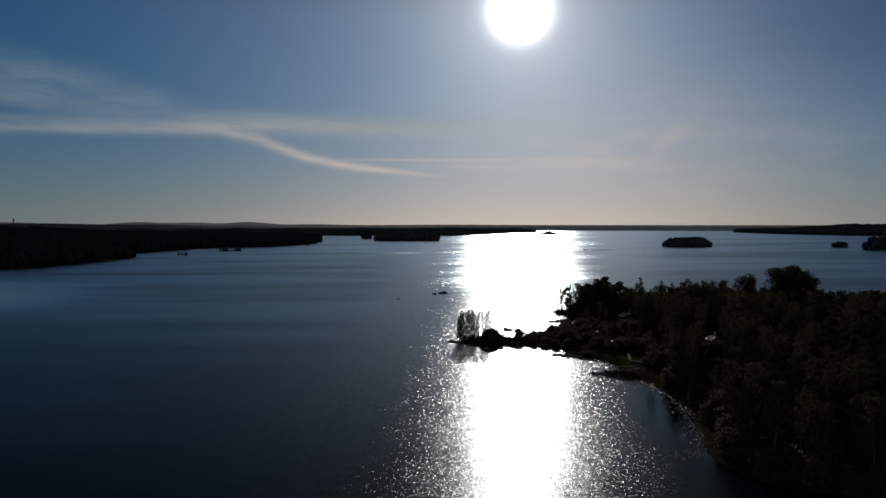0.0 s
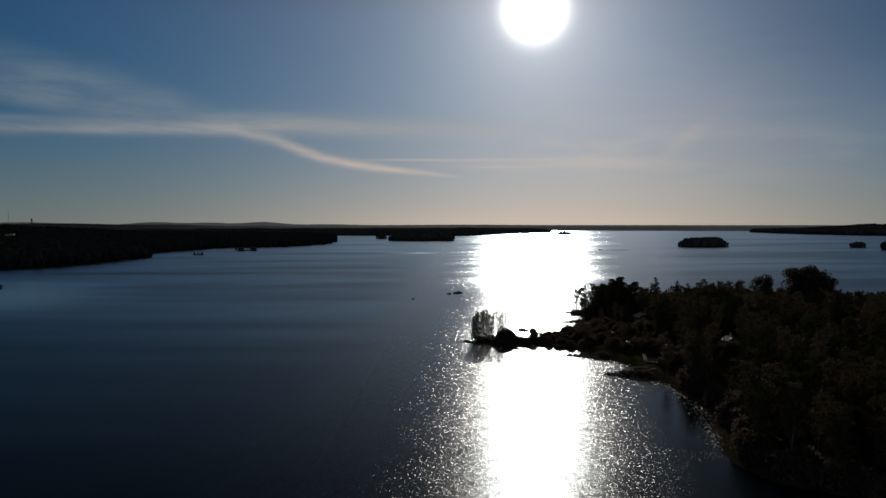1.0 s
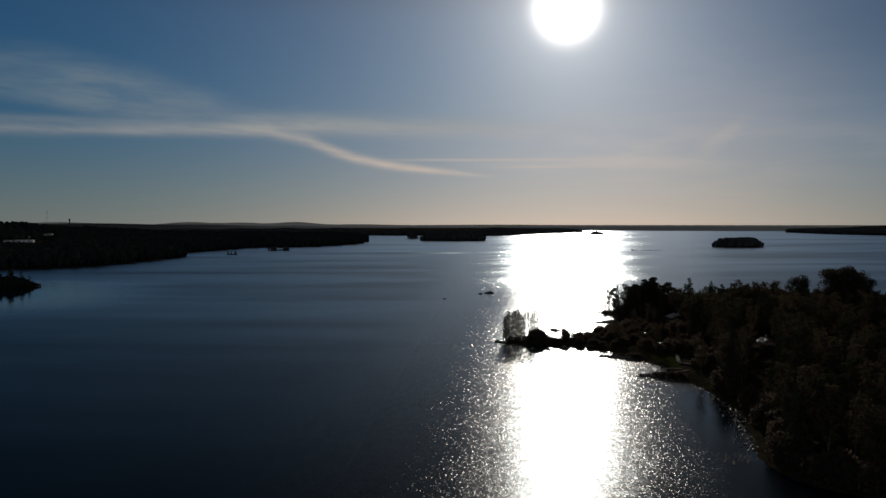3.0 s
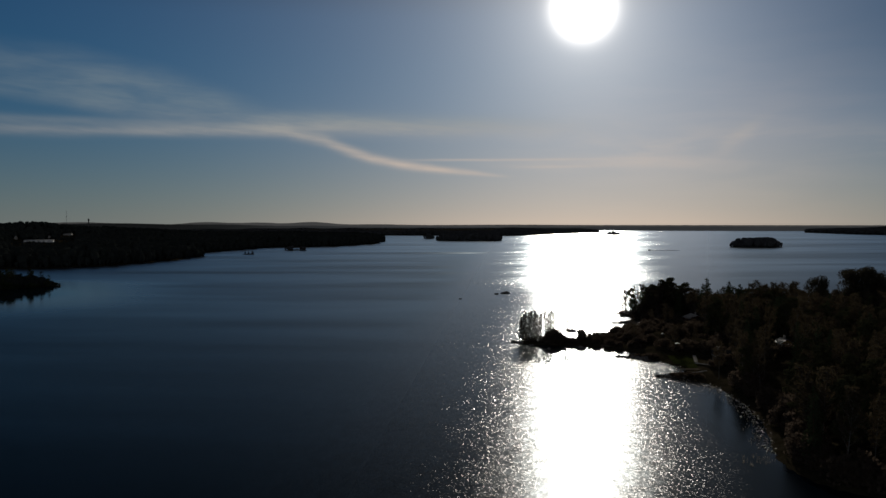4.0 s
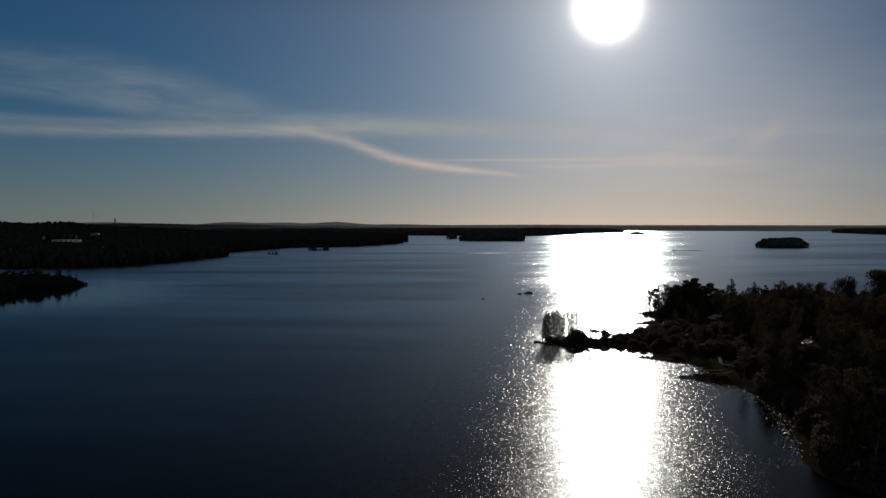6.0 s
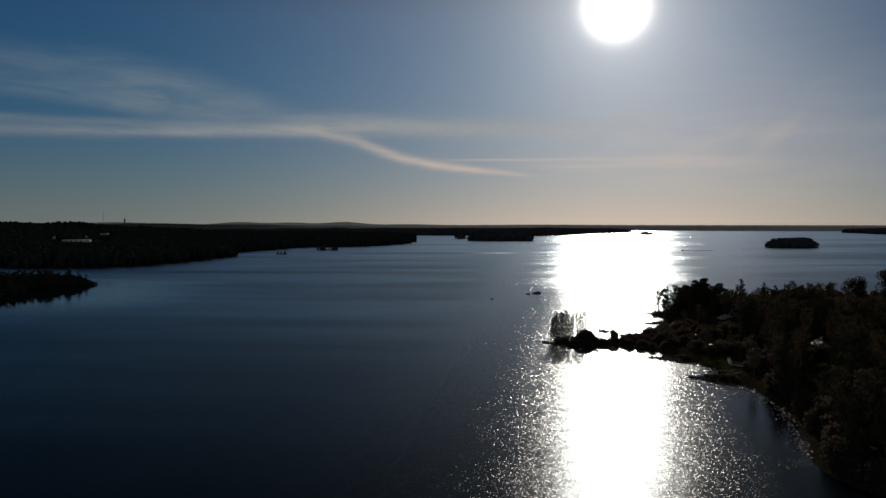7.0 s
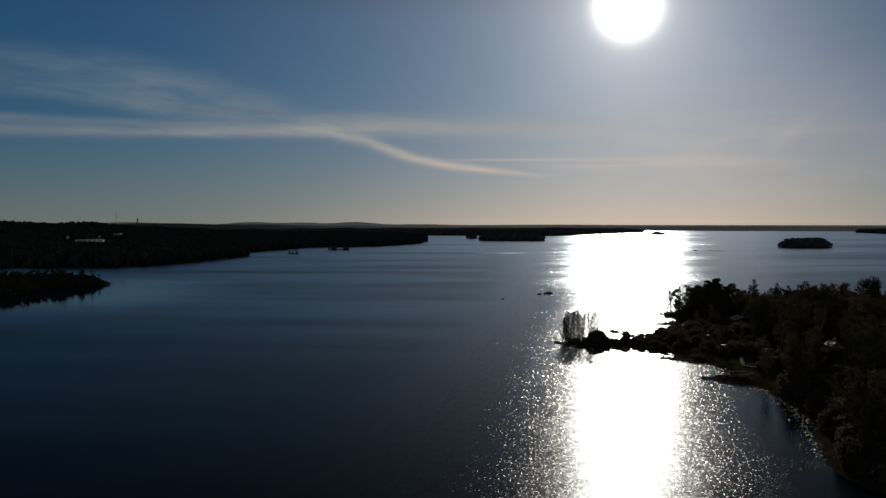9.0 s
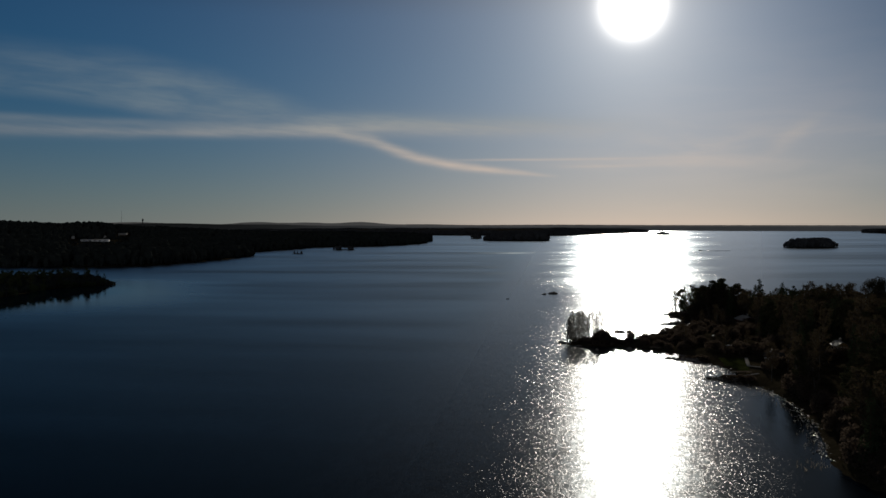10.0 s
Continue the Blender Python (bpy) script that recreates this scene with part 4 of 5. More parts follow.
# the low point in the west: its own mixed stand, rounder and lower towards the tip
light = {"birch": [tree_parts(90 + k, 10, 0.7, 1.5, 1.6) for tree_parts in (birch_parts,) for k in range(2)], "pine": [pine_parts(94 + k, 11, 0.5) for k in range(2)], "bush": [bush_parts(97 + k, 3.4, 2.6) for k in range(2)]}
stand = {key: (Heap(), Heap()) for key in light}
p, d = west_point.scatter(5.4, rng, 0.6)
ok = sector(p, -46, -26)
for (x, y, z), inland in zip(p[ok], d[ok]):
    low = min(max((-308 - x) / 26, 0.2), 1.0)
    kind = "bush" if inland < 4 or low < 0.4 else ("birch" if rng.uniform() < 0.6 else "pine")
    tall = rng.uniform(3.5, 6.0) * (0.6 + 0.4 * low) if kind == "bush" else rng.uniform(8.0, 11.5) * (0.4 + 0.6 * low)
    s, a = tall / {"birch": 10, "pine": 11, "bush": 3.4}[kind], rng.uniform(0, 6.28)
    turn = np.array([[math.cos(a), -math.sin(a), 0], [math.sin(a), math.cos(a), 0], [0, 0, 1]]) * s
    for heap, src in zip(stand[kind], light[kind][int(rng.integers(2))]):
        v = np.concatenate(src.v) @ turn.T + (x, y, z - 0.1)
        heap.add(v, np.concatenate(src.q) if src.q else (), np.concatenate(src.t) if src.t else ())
# all crowns take the dark spruce tone, a shaded copy of their leaves
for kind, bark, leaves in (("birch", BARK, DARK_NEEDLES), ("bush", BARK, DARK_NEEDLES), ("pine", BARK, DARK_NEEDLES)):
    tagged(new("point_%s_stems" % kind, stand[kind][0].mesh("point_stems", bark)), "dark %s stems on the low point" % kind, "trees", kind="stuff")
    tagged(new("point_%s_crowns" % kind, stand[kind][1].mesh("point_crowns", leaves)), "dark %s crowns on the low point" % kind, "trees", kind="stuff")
p, d = west_point.scatter(2.6, rng, 1.2)
ok = sector(p, -46, -26)
p, d = p[ok], d[ok]
woods("west_point_thicket", p, np.minimum(rng.uniform(4.5, 8.5, len(p)), 2.2 + 0.55 * d) * np.clip((-306 - p[:, 0]) / 20, 0.3, 1), rng, "close dark alder thicket on the low point", pointed=0.1, broad=1.2)
for kind, bark, leaves in (("birch", WHITE_BARK, BUDS), ("bush", BARK, SHRUB), ("pine", BARK, NEEDLES), ("spruce", BARK, DARK_NEEDLES)):
    if joined[kind]:
        join_rest(kind + "_crowns", joined[kind], "crown", leaves, "further %s crowns merging into the wood" % kind)
        join_rest(kind + "_stems", joined[kind], "stems" if kind == "bush" else "trunk", bark, "further %s stems standing in the wood" % kind)
p, d = headland.scatter(7.5, rng, 2.0, (60, 60, 620, 430))
p = p[p[:, 0] > 0.57 * p[:, 1] + 20]
woods("headland_forest", p, rng.uniform(8, 15, len(p)), rng, "mixed forest continuing over the headland")


# ---- small things on the water and the shores ----
def ground_at(land, x, y):
    return float(land.height(np.array([[x, y]], float))[0][0])


def boulder(x, y, z, sx, sy, sz, seed, label="rounded grey granite boulder at the waterline", group="boulders in the lake"):
    bm = bmesh.new()
    bmesh.ops.create_icosphere(bm, subdivisions=3, radius=1.0)
    for v in bm.verts:
        k = 1 + 0.28 * noise.noise(v.co * 1.3 + Vector((seed * 7.1, 0, 0))) + 0.1 * noise.noise(v.co * 4 + Vector((0, seed * 3.3, 0)))
        v.co = Vector((v.co.x * sx * k, v.co.y * sy * k, v.co.z * sz * k))
    ob = new("boulder", bm_mesh("boulder", bm, GRANITE))
    ob.matrix_basis = pose(x, y, z, 0, 0, seed * 47 % 360)
    return tagged(ob, label, "boulder", group)


boulder(0.4, 541, 0.0, 3.2, 2.2, 1.35, 1, label="large low dark rock rising from open water")
boulder(-1.6, 541.5, 0.0, 1.6, 1.5, 1.0, 2)
boulder(-5.4, 536, 0.0, 1.5, 1.2, 0.8, 3, label="small dark rock beside the large one in open water")
boulder(27.3, 356, 0.1, 2.4, 1.2, 0.9, 7, label="long low rock beyond the low point")
boulder(-26, 501, 0.0, 0.9, 0.8, 0.5, 4, label="tiny rock just breaking the surface")
dice = random.Random(5)
for k, (x, y) in enumerate(((4.2, 320.5), (3.2, 321.4), (6.0, 318.8), (9.5, 313.5), (15.5, 305.5), (20.5, 304), (27, 309.5), (35, 301), (41, 288.5), (45.5, 281), (56, 424), (59, 429), (55.2, 415), (55, 383), (44, 356))):
    boulder(x, y, 0.05, dice.uniform(0.5, 1.3), dice.uniform(0.5, 1.1), dice.uniform(0.35, 0.8), 10 + k, "grey boulder on the headland's shore", "boulders along the shore")

# low rocky spits running out from the far cove and the shore
for k in range(22):
    s = k / 10 % 1.0
    x, y = (61.5 - 8.5 * s, 421 + 7 * s) if k < 11 else (56.5 - 10.0 * s, 390 - 5.5 * s)
    boulder(x + dice.gauss(0, 0.3), y + dice.gauss(0, 0.5), 0.05, dice.uniform(0.9, 1.6), dice.uniform(0.8, 1.4), dice.uniform(0.5, 1.0) * (1.2 - 0.6 * s), 40 + k, "dark boulder of a low rocky spit", "boulders along the shore")

for k in range(14):
    s = k % 7 / 6
    x, y = (46.5 - 8.8 * s, 286.0 + 3.4 * s) if k < 7 else (52.0 - 7.4 * s, 251.0 + 2.6 * s)
    boulder(x + dice.gauss(0, 0.25), y + dice.gauss(0, 0.3), 0.05, dice.uniform(0.9, 1.4), dice.uniform(0.6, 1.0), dice.uniform(0.5, 0.9) * (1.15 - 0.5 * s), 70 + k, "dark boulder of a low grassy spit", "boulders along the shore")


def gable(name, mat, w, l, h, rise):
    """House walls with two gables: w across, l along the ridge."""
    bm = bmesh.new()
    ends = [[bm.verts.new(p) for p in ((-w / 2, y, -0.4), (w / 2, y, -0.4), (w / 2, y, h), (0, y, h + rise), (-w / 2, y, h))] for y in (-l / 2, l / 2)]
    bm.faces.new(ends[0])
    bm.faces.new(ends[1][::-1])
    for i in range(5):
        j = (i + 1) % 5
        bm.faces.new((ends[0][j], ends[0][i], ends[1][i], ends[1][j]))
    bmesh.ops.recalc_face_normals(bm, faces=bm.faces)
    return bm_mesh(name, bm, mat)


def cabin(x, y, turn, w, l, h, pitch, wall_mat, roof_mat, label, land=None, lift=0.3):
    """A small timber house: walls, two roof slopes, ridge, chimney, door and framed windows."""
    z = ground_at(land or headland, x, y) + lift
    thing = tagged(new("cabin"), label, "house", "cabins among the trees")
    thing.matrix_basis = pose(x, y, z, 0, 0, turn)
    rise = w / 2 * math.tan(radians(pitch))
    part("wall", gable("cabin_wall", wall_mat, w, l, h, rise), thing)
    slope, over = w / 2 / math.cos(radians(pitch)) + 0.5, 0.45
    for side in (-1, 1):
        roof = part("roof", block("roof_slope", roof_mat, (-0.02, -l / 2 - over, 0.02), (slope, l / 2 + over, 0.16)), thing,
                    at=pose(0, 0, h + rise + 0.03, 0, 0, 0 if side > 0 else 180) @ pose(0, 0, 0, 0, pitch, 0))
        part("eaves_board", block("eaves_board", WHITE, (slope - 0.02, -l / 2 - over, -0.06), (slope + 0.03, l / 2 + over, 0.17), 0), roof)
    part("ridge_cap", block("ridge_cap", roof_mat, (-0.14, -l / 2 - over, h + rise + 0.14), (0.14, l / 2 + over, h + rise + 0.24), 0.03), thing)
    chimney = part("chimney", block("chimney", CONCRETE, (0.5, 0.6, h + rise * 0.3), (1.1, 1.2, h + rise + 0.9)), thing)
    part("chimney_cap", block("chimney_cap", STEEL, (0.44, 0.54, h + rise + 0.9), (1.16, 1.26, h + rise + 0.98), 0.01), chimney)
    part("porch_step", block("porch_step", TIMBER, (-0.9, -l / 2 - 1.3, -0.35), (0.9, -l / 2 - 0.02, -0.05)), thing)
    door = part("door", block("door", WHITE, (-0.45, -l / 2 - 0.06, 0), (0.45, -l / 2 + 0.02, 2.05), 0.01), thing)
    part("handle", block("door_handle", STEEL, (0.3, -l / 2 - 0.12, 1.0), (0.42, -l / 2 - 0.06, 1.05), 0.01), door, "small steel handle")
    spots = [(-w / 2, yy, 90) for yy in (-l / 4, l / 4)] + [(w / 2, yy, 90) for yy in (-l / 4, l / 4)] + [(-w / 3.2, -l / 2, 0), (w / 3.2, -l / 2, 0)]
    for wx, wy, a in spots:
        win = part("window", block("window_frame", WHITE, (-0.6, -0.07, 0.95), (0.6, 0.07, 2.05), 0.01), thing, at=pose(wx, wy, 0, 0, 0, a))
        part("pane", block("window_pane", GLASS, (-0.5, -0.085, 1.05), (0.5, 0.085, 1.95), 0), win, "dark reflecting glass")
    return thing


cabin(92.8, 294, 14, 3.6, 3.8, 2.4, 30, YELLOW_WALL, TIN, "ochre timber house with a bright tin roof among trees", lift=0.1)
cabin(80, 371, 6, 6.0, 9.0, 2.6, 21, RED_WALL, TIN, "red timber cabin with a shallow tin roof")
cabin(66, 268, 80, 4.2, 5.0, 2.2, 26, TIMBER, DARK_ROOF, "weathered timber sauna with dark roof beside the lawn")
cabin(-956, 1621, 30, 6, 8, 4, 28, WHITE, TIN, "white house high on the forested shore", west_shore)
cabin(-926, 1690, 30, 4.5, 6, 3.6, 28, WHITE, TIN, "pale house among dark shore woods", west_shore)


def jetty(x, y, turn, length, wide, label):
    thing = tagged(new("jetty"), label, "jetty", "jetties on the headland")
    thing.matrix_basis = pose(x, y, 0, 0, 0, turn)
    count = int(length / 0.5)
    plank = block("plank", OLD_WOOD, (0.01, -wide / 2, 0.40), (0.48, wide / 2, 0.46), 0.01)
    for k in range(count):
        part("plank", plank, thing, at=pose(k * 0.5, 0, dice.uniform(-0.015, 0.015)))
    for side in (-1, 1):
        part("beam", block("beam", OLD_WOOD, (0, side * wide * 0.4 - 0.07, 0.12), (length, side * wide * 0.4 + 0.07, 0.39), 0.01), thing)
    post = Heap()
    post.tube([(0, 0, -2.5), (0, 0, 0.3), (0, 0, 0.7)], (0.11, 0.11, 0.1), 8)
    post_mesh = post.mesh("post", OLD_WOOD)
    for k in range(int(length / 3) + 1):
        for side in (-1, 1):
            part("post", post_mesh, thing, at=pose(min(k * 3.0 + 0.3, length - 0.2), side * (wide / 2 + 0.1), 0))
    return thing


jetty(53.0, 253.2, 180, 9.0, 1.3, "weathered timber jetty along a low spit in the bay")
jetty(54, 386, 172, 6.0, 1.6, "narrow timber jetty in the sunlit cove")

deck = tagged(new("timber_deck"), "pale timber landing deck beside the lawn", "deck")
deck.matrix_basis = pose(55.6, 259.6, 0.7, 0, 0, 4)
board = block("deck_board", TIMBER, (-2.2, -0.11, 0), (2.2, 0.11, 0.05), 0.01)
for k in range(10):
    part("board", board, deck, at=pose(0, -1.1 + k * 0.24, 0.5))
deck_post = block("deck_post", OLD_WOOD, (-0.08, -0.08, -1.6), (0.08, 0.08, 0.49), 0.01)
for px in (-2.0, 0.0, 2.0):
    for py in (-1.0, 1.0):
        part("post", deck_post, deck, at=pose(px, py, 0))


def rowing_boat(x, y, z, turn, mat, label):
    """An open boat: lofted hull, thwarts and gunwale."""
    thing = tagged(new("rowing_boat"), label, "boat", "boats on the shore")
    thing.matrix_basis = pose(x, y, z, 0, 8, turn)
    heap = Heap()
    rows, sides = 9, 9
    s = np.linspace(0, 1, rows)
    half = 0.72 * np.sin(np.pi * np.clip(0.16 + 0.84 * s, 0, 1)) ** 0.7 + 0.02
    a = np.linspace(0, np.pi, sides)
    for shell in (1.0, 0.93):
        v = np.concatenate([np.column_stack([np.full(sides, (k - 0.5) * 4.4), np.cos(a) * hw * shell, 0.55 + 0.18 * k**2 - np.sin(a) ** 0.7 * (0.5 + 0.1 * k) * shell]) for k, hw in zip(s, half)])
        i = (np.arange(rows - 1)[:, None] * sides + np.arange(sides - 1)).ravel()
        heap.add(v, np.stack([i, i + 1, i + sides + 1, i + sides], 1))
    part("hull", heap.mesh("boat_hull", mat, True), thing)
    for k in (-1.2, 0.0, 1.1):
        part("thwart", block("thwart", TIMBER, (k - 0.13, -0.6, 0.36), (k + 0.13, 0.6, 0.4), 0.01), thing)
    return thing


rowing_boat(53.2, 261, 0.35, 60, GELCOAT, "white rowing boat pulled up beside the lawn")
rowing_boat(36, 309, 0.4, 20, TIMBER, "old wooden rowing boat on the low shore")


# glossy dinghies added to stand in for small bright glints
def upturned_boat(x, y, turn):
    ob = rowing_boat(x, y, ground_at(headland, x, y) + 0.75, turn, GELCOAT, "small pale dinghy keel up, added for a bright speck among bushes")
    ob.matrix_basis = pose(x, y, ground_at(headland, x, y) + 0.42, 180, 4, turn) @ Matrix.Scale(0.5, 4)
    return ob


for x, y, turn in ((63, 330, 80), (66, 299, 20), (61, 309, 140)):
    upturned_boat(x, y, turn)


# woodpiles are invented too, their glossy covers giving further glints
def woodpile(x, y, turn):
    """Stacked firewood under a pale tarpaulin, with cut log ends showing."""
    thing = tagged(new("woodpile"), "stacked firewood under a pale tarpaulin, added for a bright speck", "woodpile", "woodpiles near the cabins")
    z = ground_at(headland, x, y)
    thing.matrix_basis = pose(x, y, z, 0, 0, turn) @ Matrix.Scale(0.55, 4)
    log = Heap()
    log.tube([(0, -0.5, 0), (0, 0.5, 0)], (0.11, 0.11), 7)
    log_mesh = log.mesh("log", TIMBER)
    for row in range(6):
        for k in range(11):
            part("log", log_mesh, thing, at=pose(-1.25 + k * 0.25 + (row % 2) * 0.1, dice.uniform(-0.05, 0.05), 0.1 + row * 0.2, 0, dice.uniform(0, 360), 0))
    cover = Heap()
    a = np.linspace(-1, 1, 9)
    v = np.concatenate([np.column_stack([a * 1.65, np.full(9, b * 0.7), 1.42 - 0.5 * np.abs(a) ** 4 - 0.28 * abs(b) ** 3 + 0.03 * np.sin(a * 9 + b * 4)]) for b in np.linspace(-1, 1, 6)])
    i = (np.arange(5)[:, None] * 9 + np.arange(8)).ravel()
    q = np.stack([i, i + 1, i + 10, i + 9], 1)
    cover.add(np.concatenate([v, v + (0, 0, 0.015)]), np.concatenate([q[:, ::-1], q + len(v)]))
    part("tarpaulin", cover.mesh("tarpaulin", GELCOAT, True), thing, "pale wrinkled tarpaulin")
    return thing


for x, y, turn in ((70, 338, 30), (77, 317, 100), (58, 322, 60), (75, 414, 10)):
    woodpile(x, y, turn)


def spar_buoy(x, y):
    """A slim channel marker: a leaning pole on a round float."""
    thing = tagged(new("spar_buoy"), "slim dark channel marker floating beyond the point", "buoy")
    thing.matrix_basis = pose(x, y, 0, 3, -4, 0)
    pole, drum = Heap(), Heap()
    pole.tube([(0, 0, -0.6), (0, 0, 1.2), (0, 0, 2.3)], (0.16, 0.16, 0.12), 10)
    drum.tube([(0, 0, -0.3), (0, 0, -0.25), (0, 0, 0.25), (0, 0, 0.32)], (0.25, 0.5, 0.5, 0.2), 14)
    part("pole", pole.mesh("buoy_pole", RUBBER, True), thing)
    part("float", drum.mesh("buoy_float", RUBBER, True), thing)
    top = Heap()
    top.tube([(0, 0, 2.2), (0, 0, 2.3), (0, 0, 2.6), (0, 0, 2.7)], (0.1, 0.26, 0.26, 0.1), 10)
    part("topmark", top.mesh("buoy_topmark", RUBBER, True), thing)
    return thing


spar_buoy(39.0, 385)


def motorboat(x, y, turn):
    thing = tagged(new("motorboat"), "small dark motorboat out on the open lake", "boat")
    thing.matrix_basis = pose(x, y, 0, 0, 0, turn)
    bm = bmesh.new()
    rows = []
    for s in (0, 0.35, 0.7, 0.9, 1.0):
        hw, top = 1.05 * (1 - max(0, s - 0.45) ** 2 * 3.2), 0.85 + 0.4 * s * s
        rows.append([bm.verts.new(p) for p in ((s * 6 - 3, -hw, top), (s * 6 - 3, -hw * 0.75, 0.1), (s * 6 - 3, 0, -0.25 + 0.4 * s**4), (s * 6 - 3, hw * 0.75, 0.1), (s * 6 - 3, hw, top))])
    for a, b in zip(rows[:-1], rows[1:]):
        for i in range(4):
            bm.faces.new((a[i], a[i + 1], b[i + 1], b[i]))
        bm.faces.new((a[0], b[0], b[4], a[4]))
    bm.faces.new(rows[0])
    bm.faces.new(rows[-1][::-1])
    bmesh.ops.recalc_face_normals(bm, faces=bm.faces)
    part("hull", bm_mesh("motorboat_hull", bm, WHITE), thing)
    part("cabin", block("boat_cabin", WHITE, (-0.6, -0.75, 0.85), (1.2, 0.75, 1.7), 0.15), thing)
    part("windscreen", block("boat_windscreen", GLASS, (1.1, -0.7, 1.15), (1.26, 0.7, 1.62), 0.02), thing, "dark tinted screen")
    part("outboard", block("outboard_motor", RUBBER, (-3.5, -0.22, 0.2), (-3.02, 0.22, 1.25), 0.08), thing)
    return thing


motorboat(226, 1371, 170)
wake = Heap()
for side in (-1, 1):
    s = np.linspace(0, 1, 14)
    line = np.column_stack([226 + 4 + s * 44, 1371 + side * (0.8 + 5 * s) + s * 9, np.full(14, 0.02)])
    wake.tube(line, 0.5 * (1 - s) ** 0.6 + 0.05, 6)
tagged(new("boat_wake", wake.mesh("boat_wake", WATER, True)), "two low waves spreading behind the motorboat", "wake", kind="structure")

# the lawn sloping to the bay
gx, gy = np.meshgrid(np.arange(53, 66.1, 0.5), np.arange(263, 286.1, 0.5))
xy = np.stack([gx.ravel(), gy.ravel()], 1)
z, d = headland.height(xy)
i = (np.arange(gx.shape[0] - 1)[:, None] * gx.shape[1] + np.arange(gx.shape[1] - 1)).ravel()
quads = np.stack([i, i + 1, i + gx.shape[1] + 1, i + gx.shape[1]], 1)
quads = quads[(xy[quads, 0] < 0.221 * xy[quads, 1]).all(1) & (d[quads] > 1.0 + 0.8 * waves2(xy[:, 0], xy[:, 1], 5, 9)[quads]).all(1)]
tagged(new("lawn", mesh_of("lawn", np.column_stack([xy, z + 0.12]), quads, GRASS, True)), "small green lawn sloping to the bay", "lawn", kind="structure")

def garden_stair(rows, wide, label, mat=CONCRETE):
    """Low pale stairs on the slope: one slab a step, between two stringers."""
    thing = tagged(new("garden_stair"), label, "stair", "garden stairs and walks")
    (x0, y0), (x1, y1) = rows
    long = math.hypot(x1 - x0, y1 - y0)
    turn = math.degrees(math.atan2(y1 - y0, x1 - x0))
    thing.matrix_basis = pose(x0, y0, 0, 0, 0, turn)
    step = block("stair_step", mat, (0, -wide / 2, 0), (0.42, wide / 2, 0.12), 0.015)
    heights = []
    for k in range(int(long / 0.5)):
        heights.append(ground_at(headland, x0 + (x1 - x0) * k * 0.5 / long, y0 + (y1 - y0) * k * 0.5 / long) + 0.3)
        part("step", step, thing, at=pose(k * 0.5, 0, heights[-1]))
    for side in (-1, 1):
        beam = Heap()
        beam.tube([(k * 0.5, side * wide / 2, h + 0.05) for k, h in enumerate(heights)], [0.09] * len(heights), 4)
        part("stringer", beam.mesh("stair_stringer", mat), thing)
    return thing


garden_stair(((61.6, 285.0), (59.2, 271.0)), 0.9, "pale concrete garden stair down the lawn")
garden_stair(((59.0, 270.2), (61.6, 262.0)), 0.9, "pale concrete path turning down to the landing")
# boardwalk added to stand in for a streak of glare by the cove
garden_stair(((54.3, 365.0), (61.8, 390.0)), 1.5, "pale glossy boardwalk added for a bright streak along the cove", GLOSSY_BOARDS)
garden_stair(((58.6, 254.6), (53.6, 254.4)), 0.7, "pale concrete edge of the small landing")

# dry reeds in the shallows of the bay
reed = Heap()
spots = []
for (x, y) in headland.poly:
    if 176 < y < 252 and x < 70:
        for k in range(3):
            spots.append((x - dice.uniform(0.2, 4.2) ** 1.0, y + dice.uniform(-2.5, 2.5)))
for k in range(36):
    a, r = dice.uniform(0, 6.28), 3.2 * math.sqrt(dice.random())
    spots.append((47.5 + math.cos(a) * r, 164 + math.sin(a) * r * 1.3))
for x, y in spots:
    for j in range(2):
        bx, by, h = x + dice.gauss(0, 0.15), y + dice.gauss(0, 0.15), dice.uniform(0.35, 0.95)
        lx, ly, a = dice.gauss(0, 0.3), dice.gauss(0, 0.3), dice.uniform(0, 3.14)
        ux, uy = math.cos(a) * 0.02, math.sin(a) * 0.02
        reed.add([(bx - ux, by - uy, -0.3), (bx + ux, by + uy, -0.3), (bx + lx * 0.4 + ux, by + ly * 0.4 + uy, h * 0.7), (bx + lx * 0.4 - ux, by + ly * 0.4 - uy, h * 0.7), (bx + lx, by + ly, h)], quads=[(0, 1, 2, 3)], tris=[(3, 2, 4)])
tagged(new("reeds", reed.mesh("reeds", STRAW)), "sparse dry straw-coloured reeds in shallow water", "reeds", kind="stuff")

# wet stones strewn along the bay's waterline
pebble = bmesh.new()
bmesh.ops.create_icosphere(pebble, subdivisions=1, radius=1.0)
stone_v, stone_f = np.array([v.co[:] for v in pebble.verts]), np.array([[v.index for v in f.verts] for f in pebble.faces])
pebble.free()
strew = Heap()
shore_rng = np.random.default_rng(17)
for x, y in headland.poly:
    if 168 < y < 300 and x < 75:
        for k in range(9 if y < 250 else 4):
            r = shore_rng.uniform(0.1, 0.3)
            v = stone_v * (1 + shore_rng.uniform(-0.2, 0.2, (len(stone_v), 1))) * r * shore_rng.uniform(0.7, 1.3, 3) * (1, 1, 0.65)
            strew.add(v + (x - shore_rng.normal(0.6, 1.0), y + shore_rng.uniform(-2.5, 2.5), shore_rng.uniform(-0.05, 0.12)), tris=stone_f)
tagged(new("shore_stones", strew.mesh("shore_stones", WET_STONE, True)), "small wet stones glinting along the bay's waterline", "stones", kind="stuff")

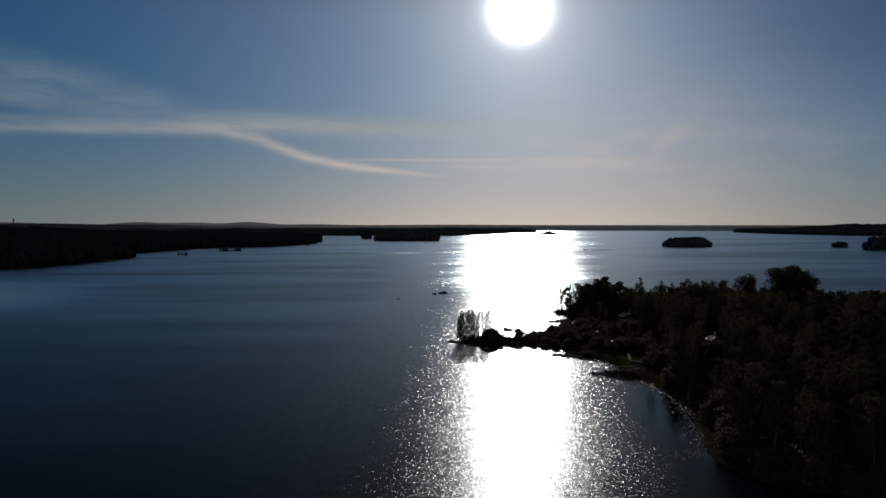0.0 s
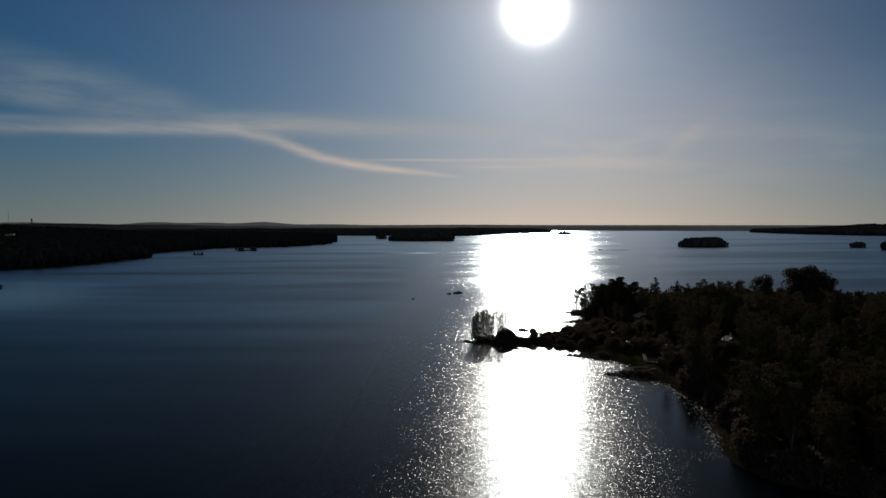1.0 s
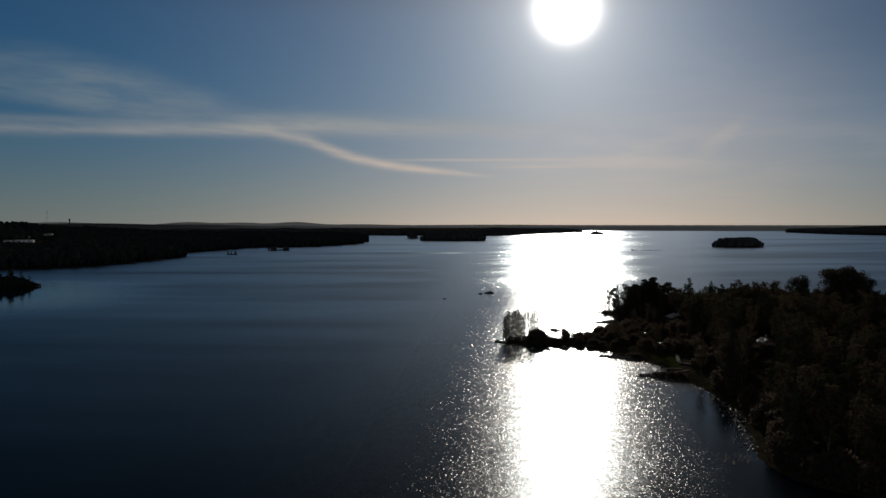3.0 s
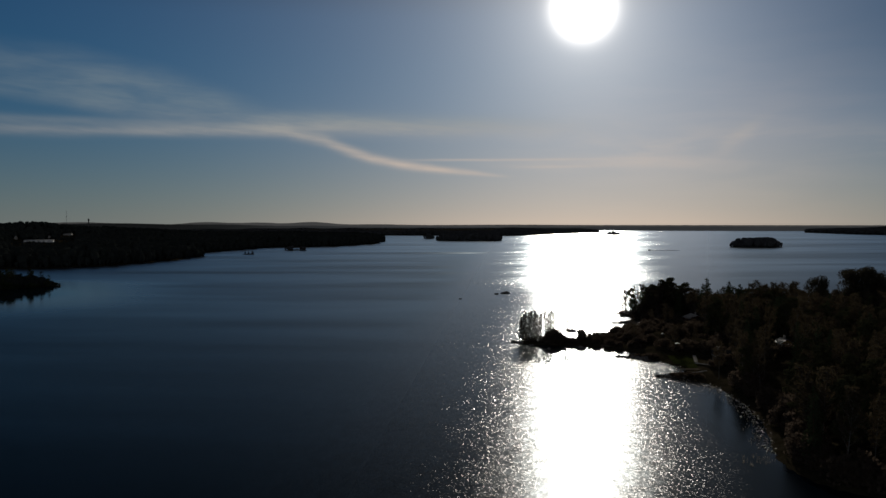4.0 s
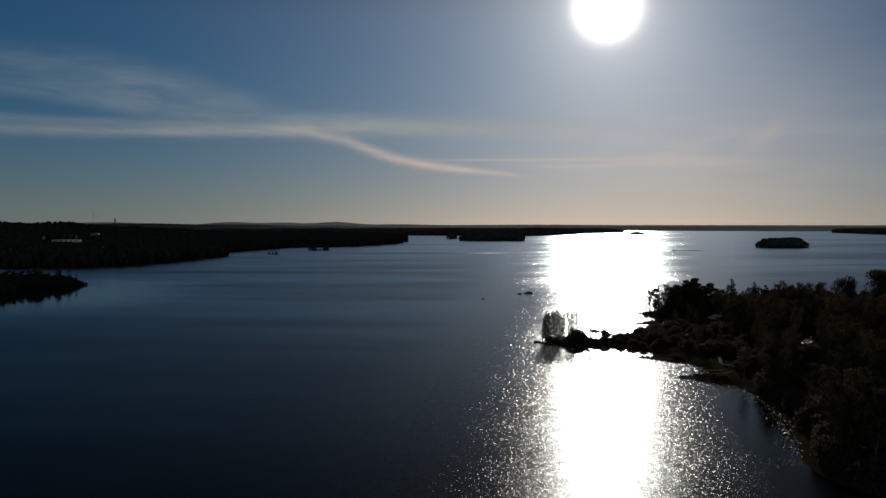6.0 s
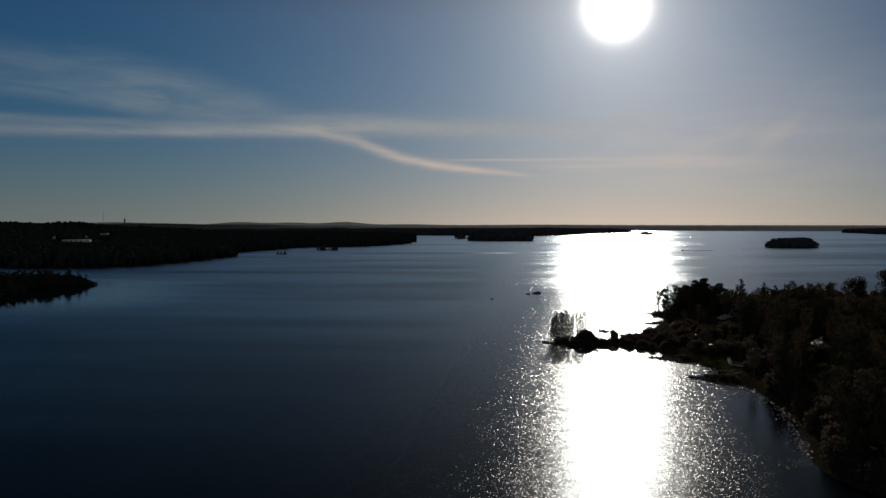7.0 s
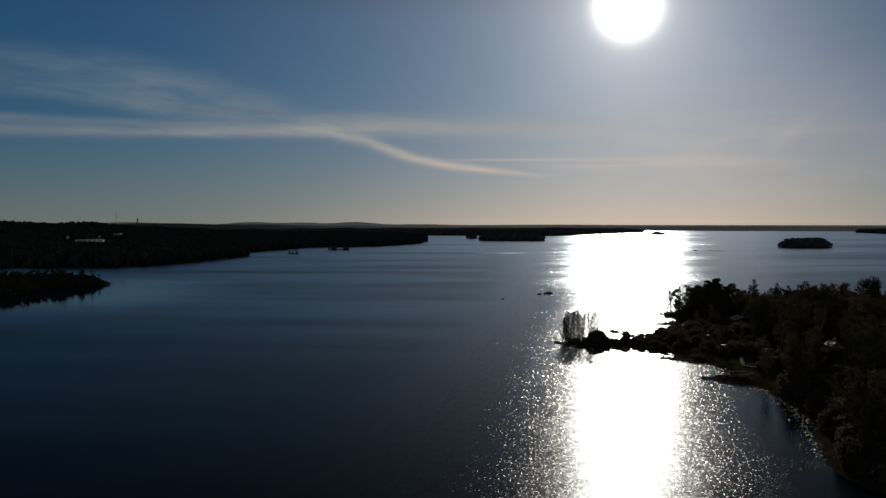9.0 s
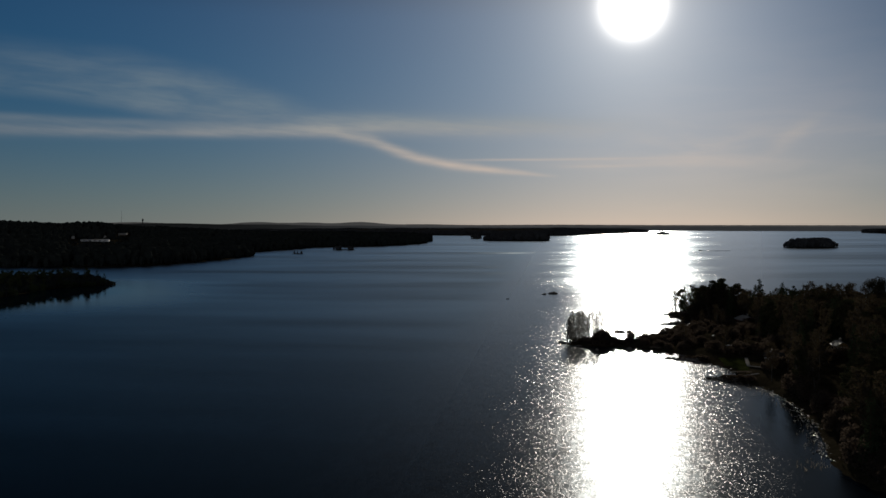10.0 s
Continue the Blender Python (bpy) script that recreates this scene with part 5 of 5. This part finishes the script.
# far landmarks on the long shore
hall = tagged(new("industrial_hall"), "long low white hall in a clearing on the forested shore", "hall")
hall.matrix_basis = pose(HALL[0], HALL[1], ground_at(west_shore, *HALL) + 0.5, 0, 0, 22)
part("wall", block("hall_wall", PALE_METAL, (-25, -9, -4), (25, 9, 1.7), 0.05), hall)
for side in (-1, 1):
    part("roof", block("hall_roof", PALE_METAL, (-25.6, -0.05, 0), (25.6, 9.8, 0.3), 0.05), hall, at=pose(0, 0, 2.95, 0, 0, 0 if side > 0 else 180) @ pose(0, 0, 0, -7.0, 0, 0))
for k in range(5):
    part("door", block("hall_door", STEEL, (-20 + k * 9, -9.1, 0), (-16 + k * 9, -8.98, 1.5), 0.02), hall, "grey roller door")
for k in range(6):
    part("vent", block("roof_vent", STEEL, (-21 + k * 8, -0.7, 2.9), (-19.6 + k * 8, 0.7, 3.5), 0.1), hall)

shed = tagged(new("store_shed"), "low pale shed beyond the hall among trees", "shed")
shed.matrix_basis = pose(SHED[0], SHED[1], ground_at(west_shore, *SHED) + 1, 0, 0, 10)
part("wall", block("shed_wall", WHITE, (-9, -5, -6), (9, 5, 2.6), 0.05), shed)
for side in (-1, 1):
    part("roof", block("shed_roof", TIN, (-9.4, -0.05, 0), (9.4, 5.5, 0.25), 0.05), shed, at=pose(0, 0, 3.6, 0, 0, 0 if side > 0 else 180) @ pose(0, 0, 0, -10, 0, 0))

tx, ty = -1071.0, 2148.0
base = ground_at(west_shore, tx, ty)
tower = tagged(new("water_tower"), "slender dark water tower above the hilltop trees", "tower")
tower.matrix_basis = pose(tx, ty, base - 1)
shaft, head, cap = Heap(), Heap(), Heap()
top = 54.0 - base + 1
shaft.tube([(0, 0, 0), (0, 0, top - 7)], (1.3, 1.3), 16)
head.tube([(0, 0, top - 7), (0, 0, top - 5), (0, 0, top - 1), (0, 0, top - 0.6)], (1.3, 2.1, 2.1, 1.9), 20)
cap.tube([(0, 0, top - 0.6), (0, 0, top), (0, 0, top + 2.5)], (1.9, 0.3, 0.1), 20)
part("shaft", shaft.mesh("tower_shaft", DARK_CONCRETE, True), tower)
part("tank", head.mesh("tower_tank", DARK_CONCRETE, True), tower)
part("roof", cap.mesh("tower_roof", STEEL), tower)

mx, my = -1164.0, 2213.0
base = ground_at(west_shore, mx, my)
mast = tagged(new("radio_mast"), "tall thin lattice radio mast on the wooded hill", "mast")
mast.matrix_basis = pose(mx, my, base - 1)
high = 78.0 - base
feet = [(math.cos(a) * 0.8, math.sin(a) * 0.8) for a in (0.3, 2.4, 4.5)]
brace = Heap()
for k, (ax, ay) in enumerate(feet):
    leg = Heap()
    leg.tube([(ax, ay, 0), (ax, ay, high)], (0.1, 0.08), 5)
    part("leg", leg.mesh("mast_leg", STEEL), mast)
    bx, by = feet[(k + 1) % 3]
    for j in range(int(high / 2)):
        brace.tube([(ax, ay, j * 2.0), (bx, by, j * 2.0 + 2)], (0.05, 0.05), 3)
part("lattice", brace.mesh("mast_lattice", STEEL), mast)
for k in range(3):
    guy = Heap()
    a = 0.3 + k * 2.1
    guy.tube([(0, 0, high * 0.8), (math.cos(a) * 22, math.sin(a) * 22, 0)], (0.03, 0.03), 3)
    part("guy_wire", guy.mesh("guy_wire", STEEL), mast)
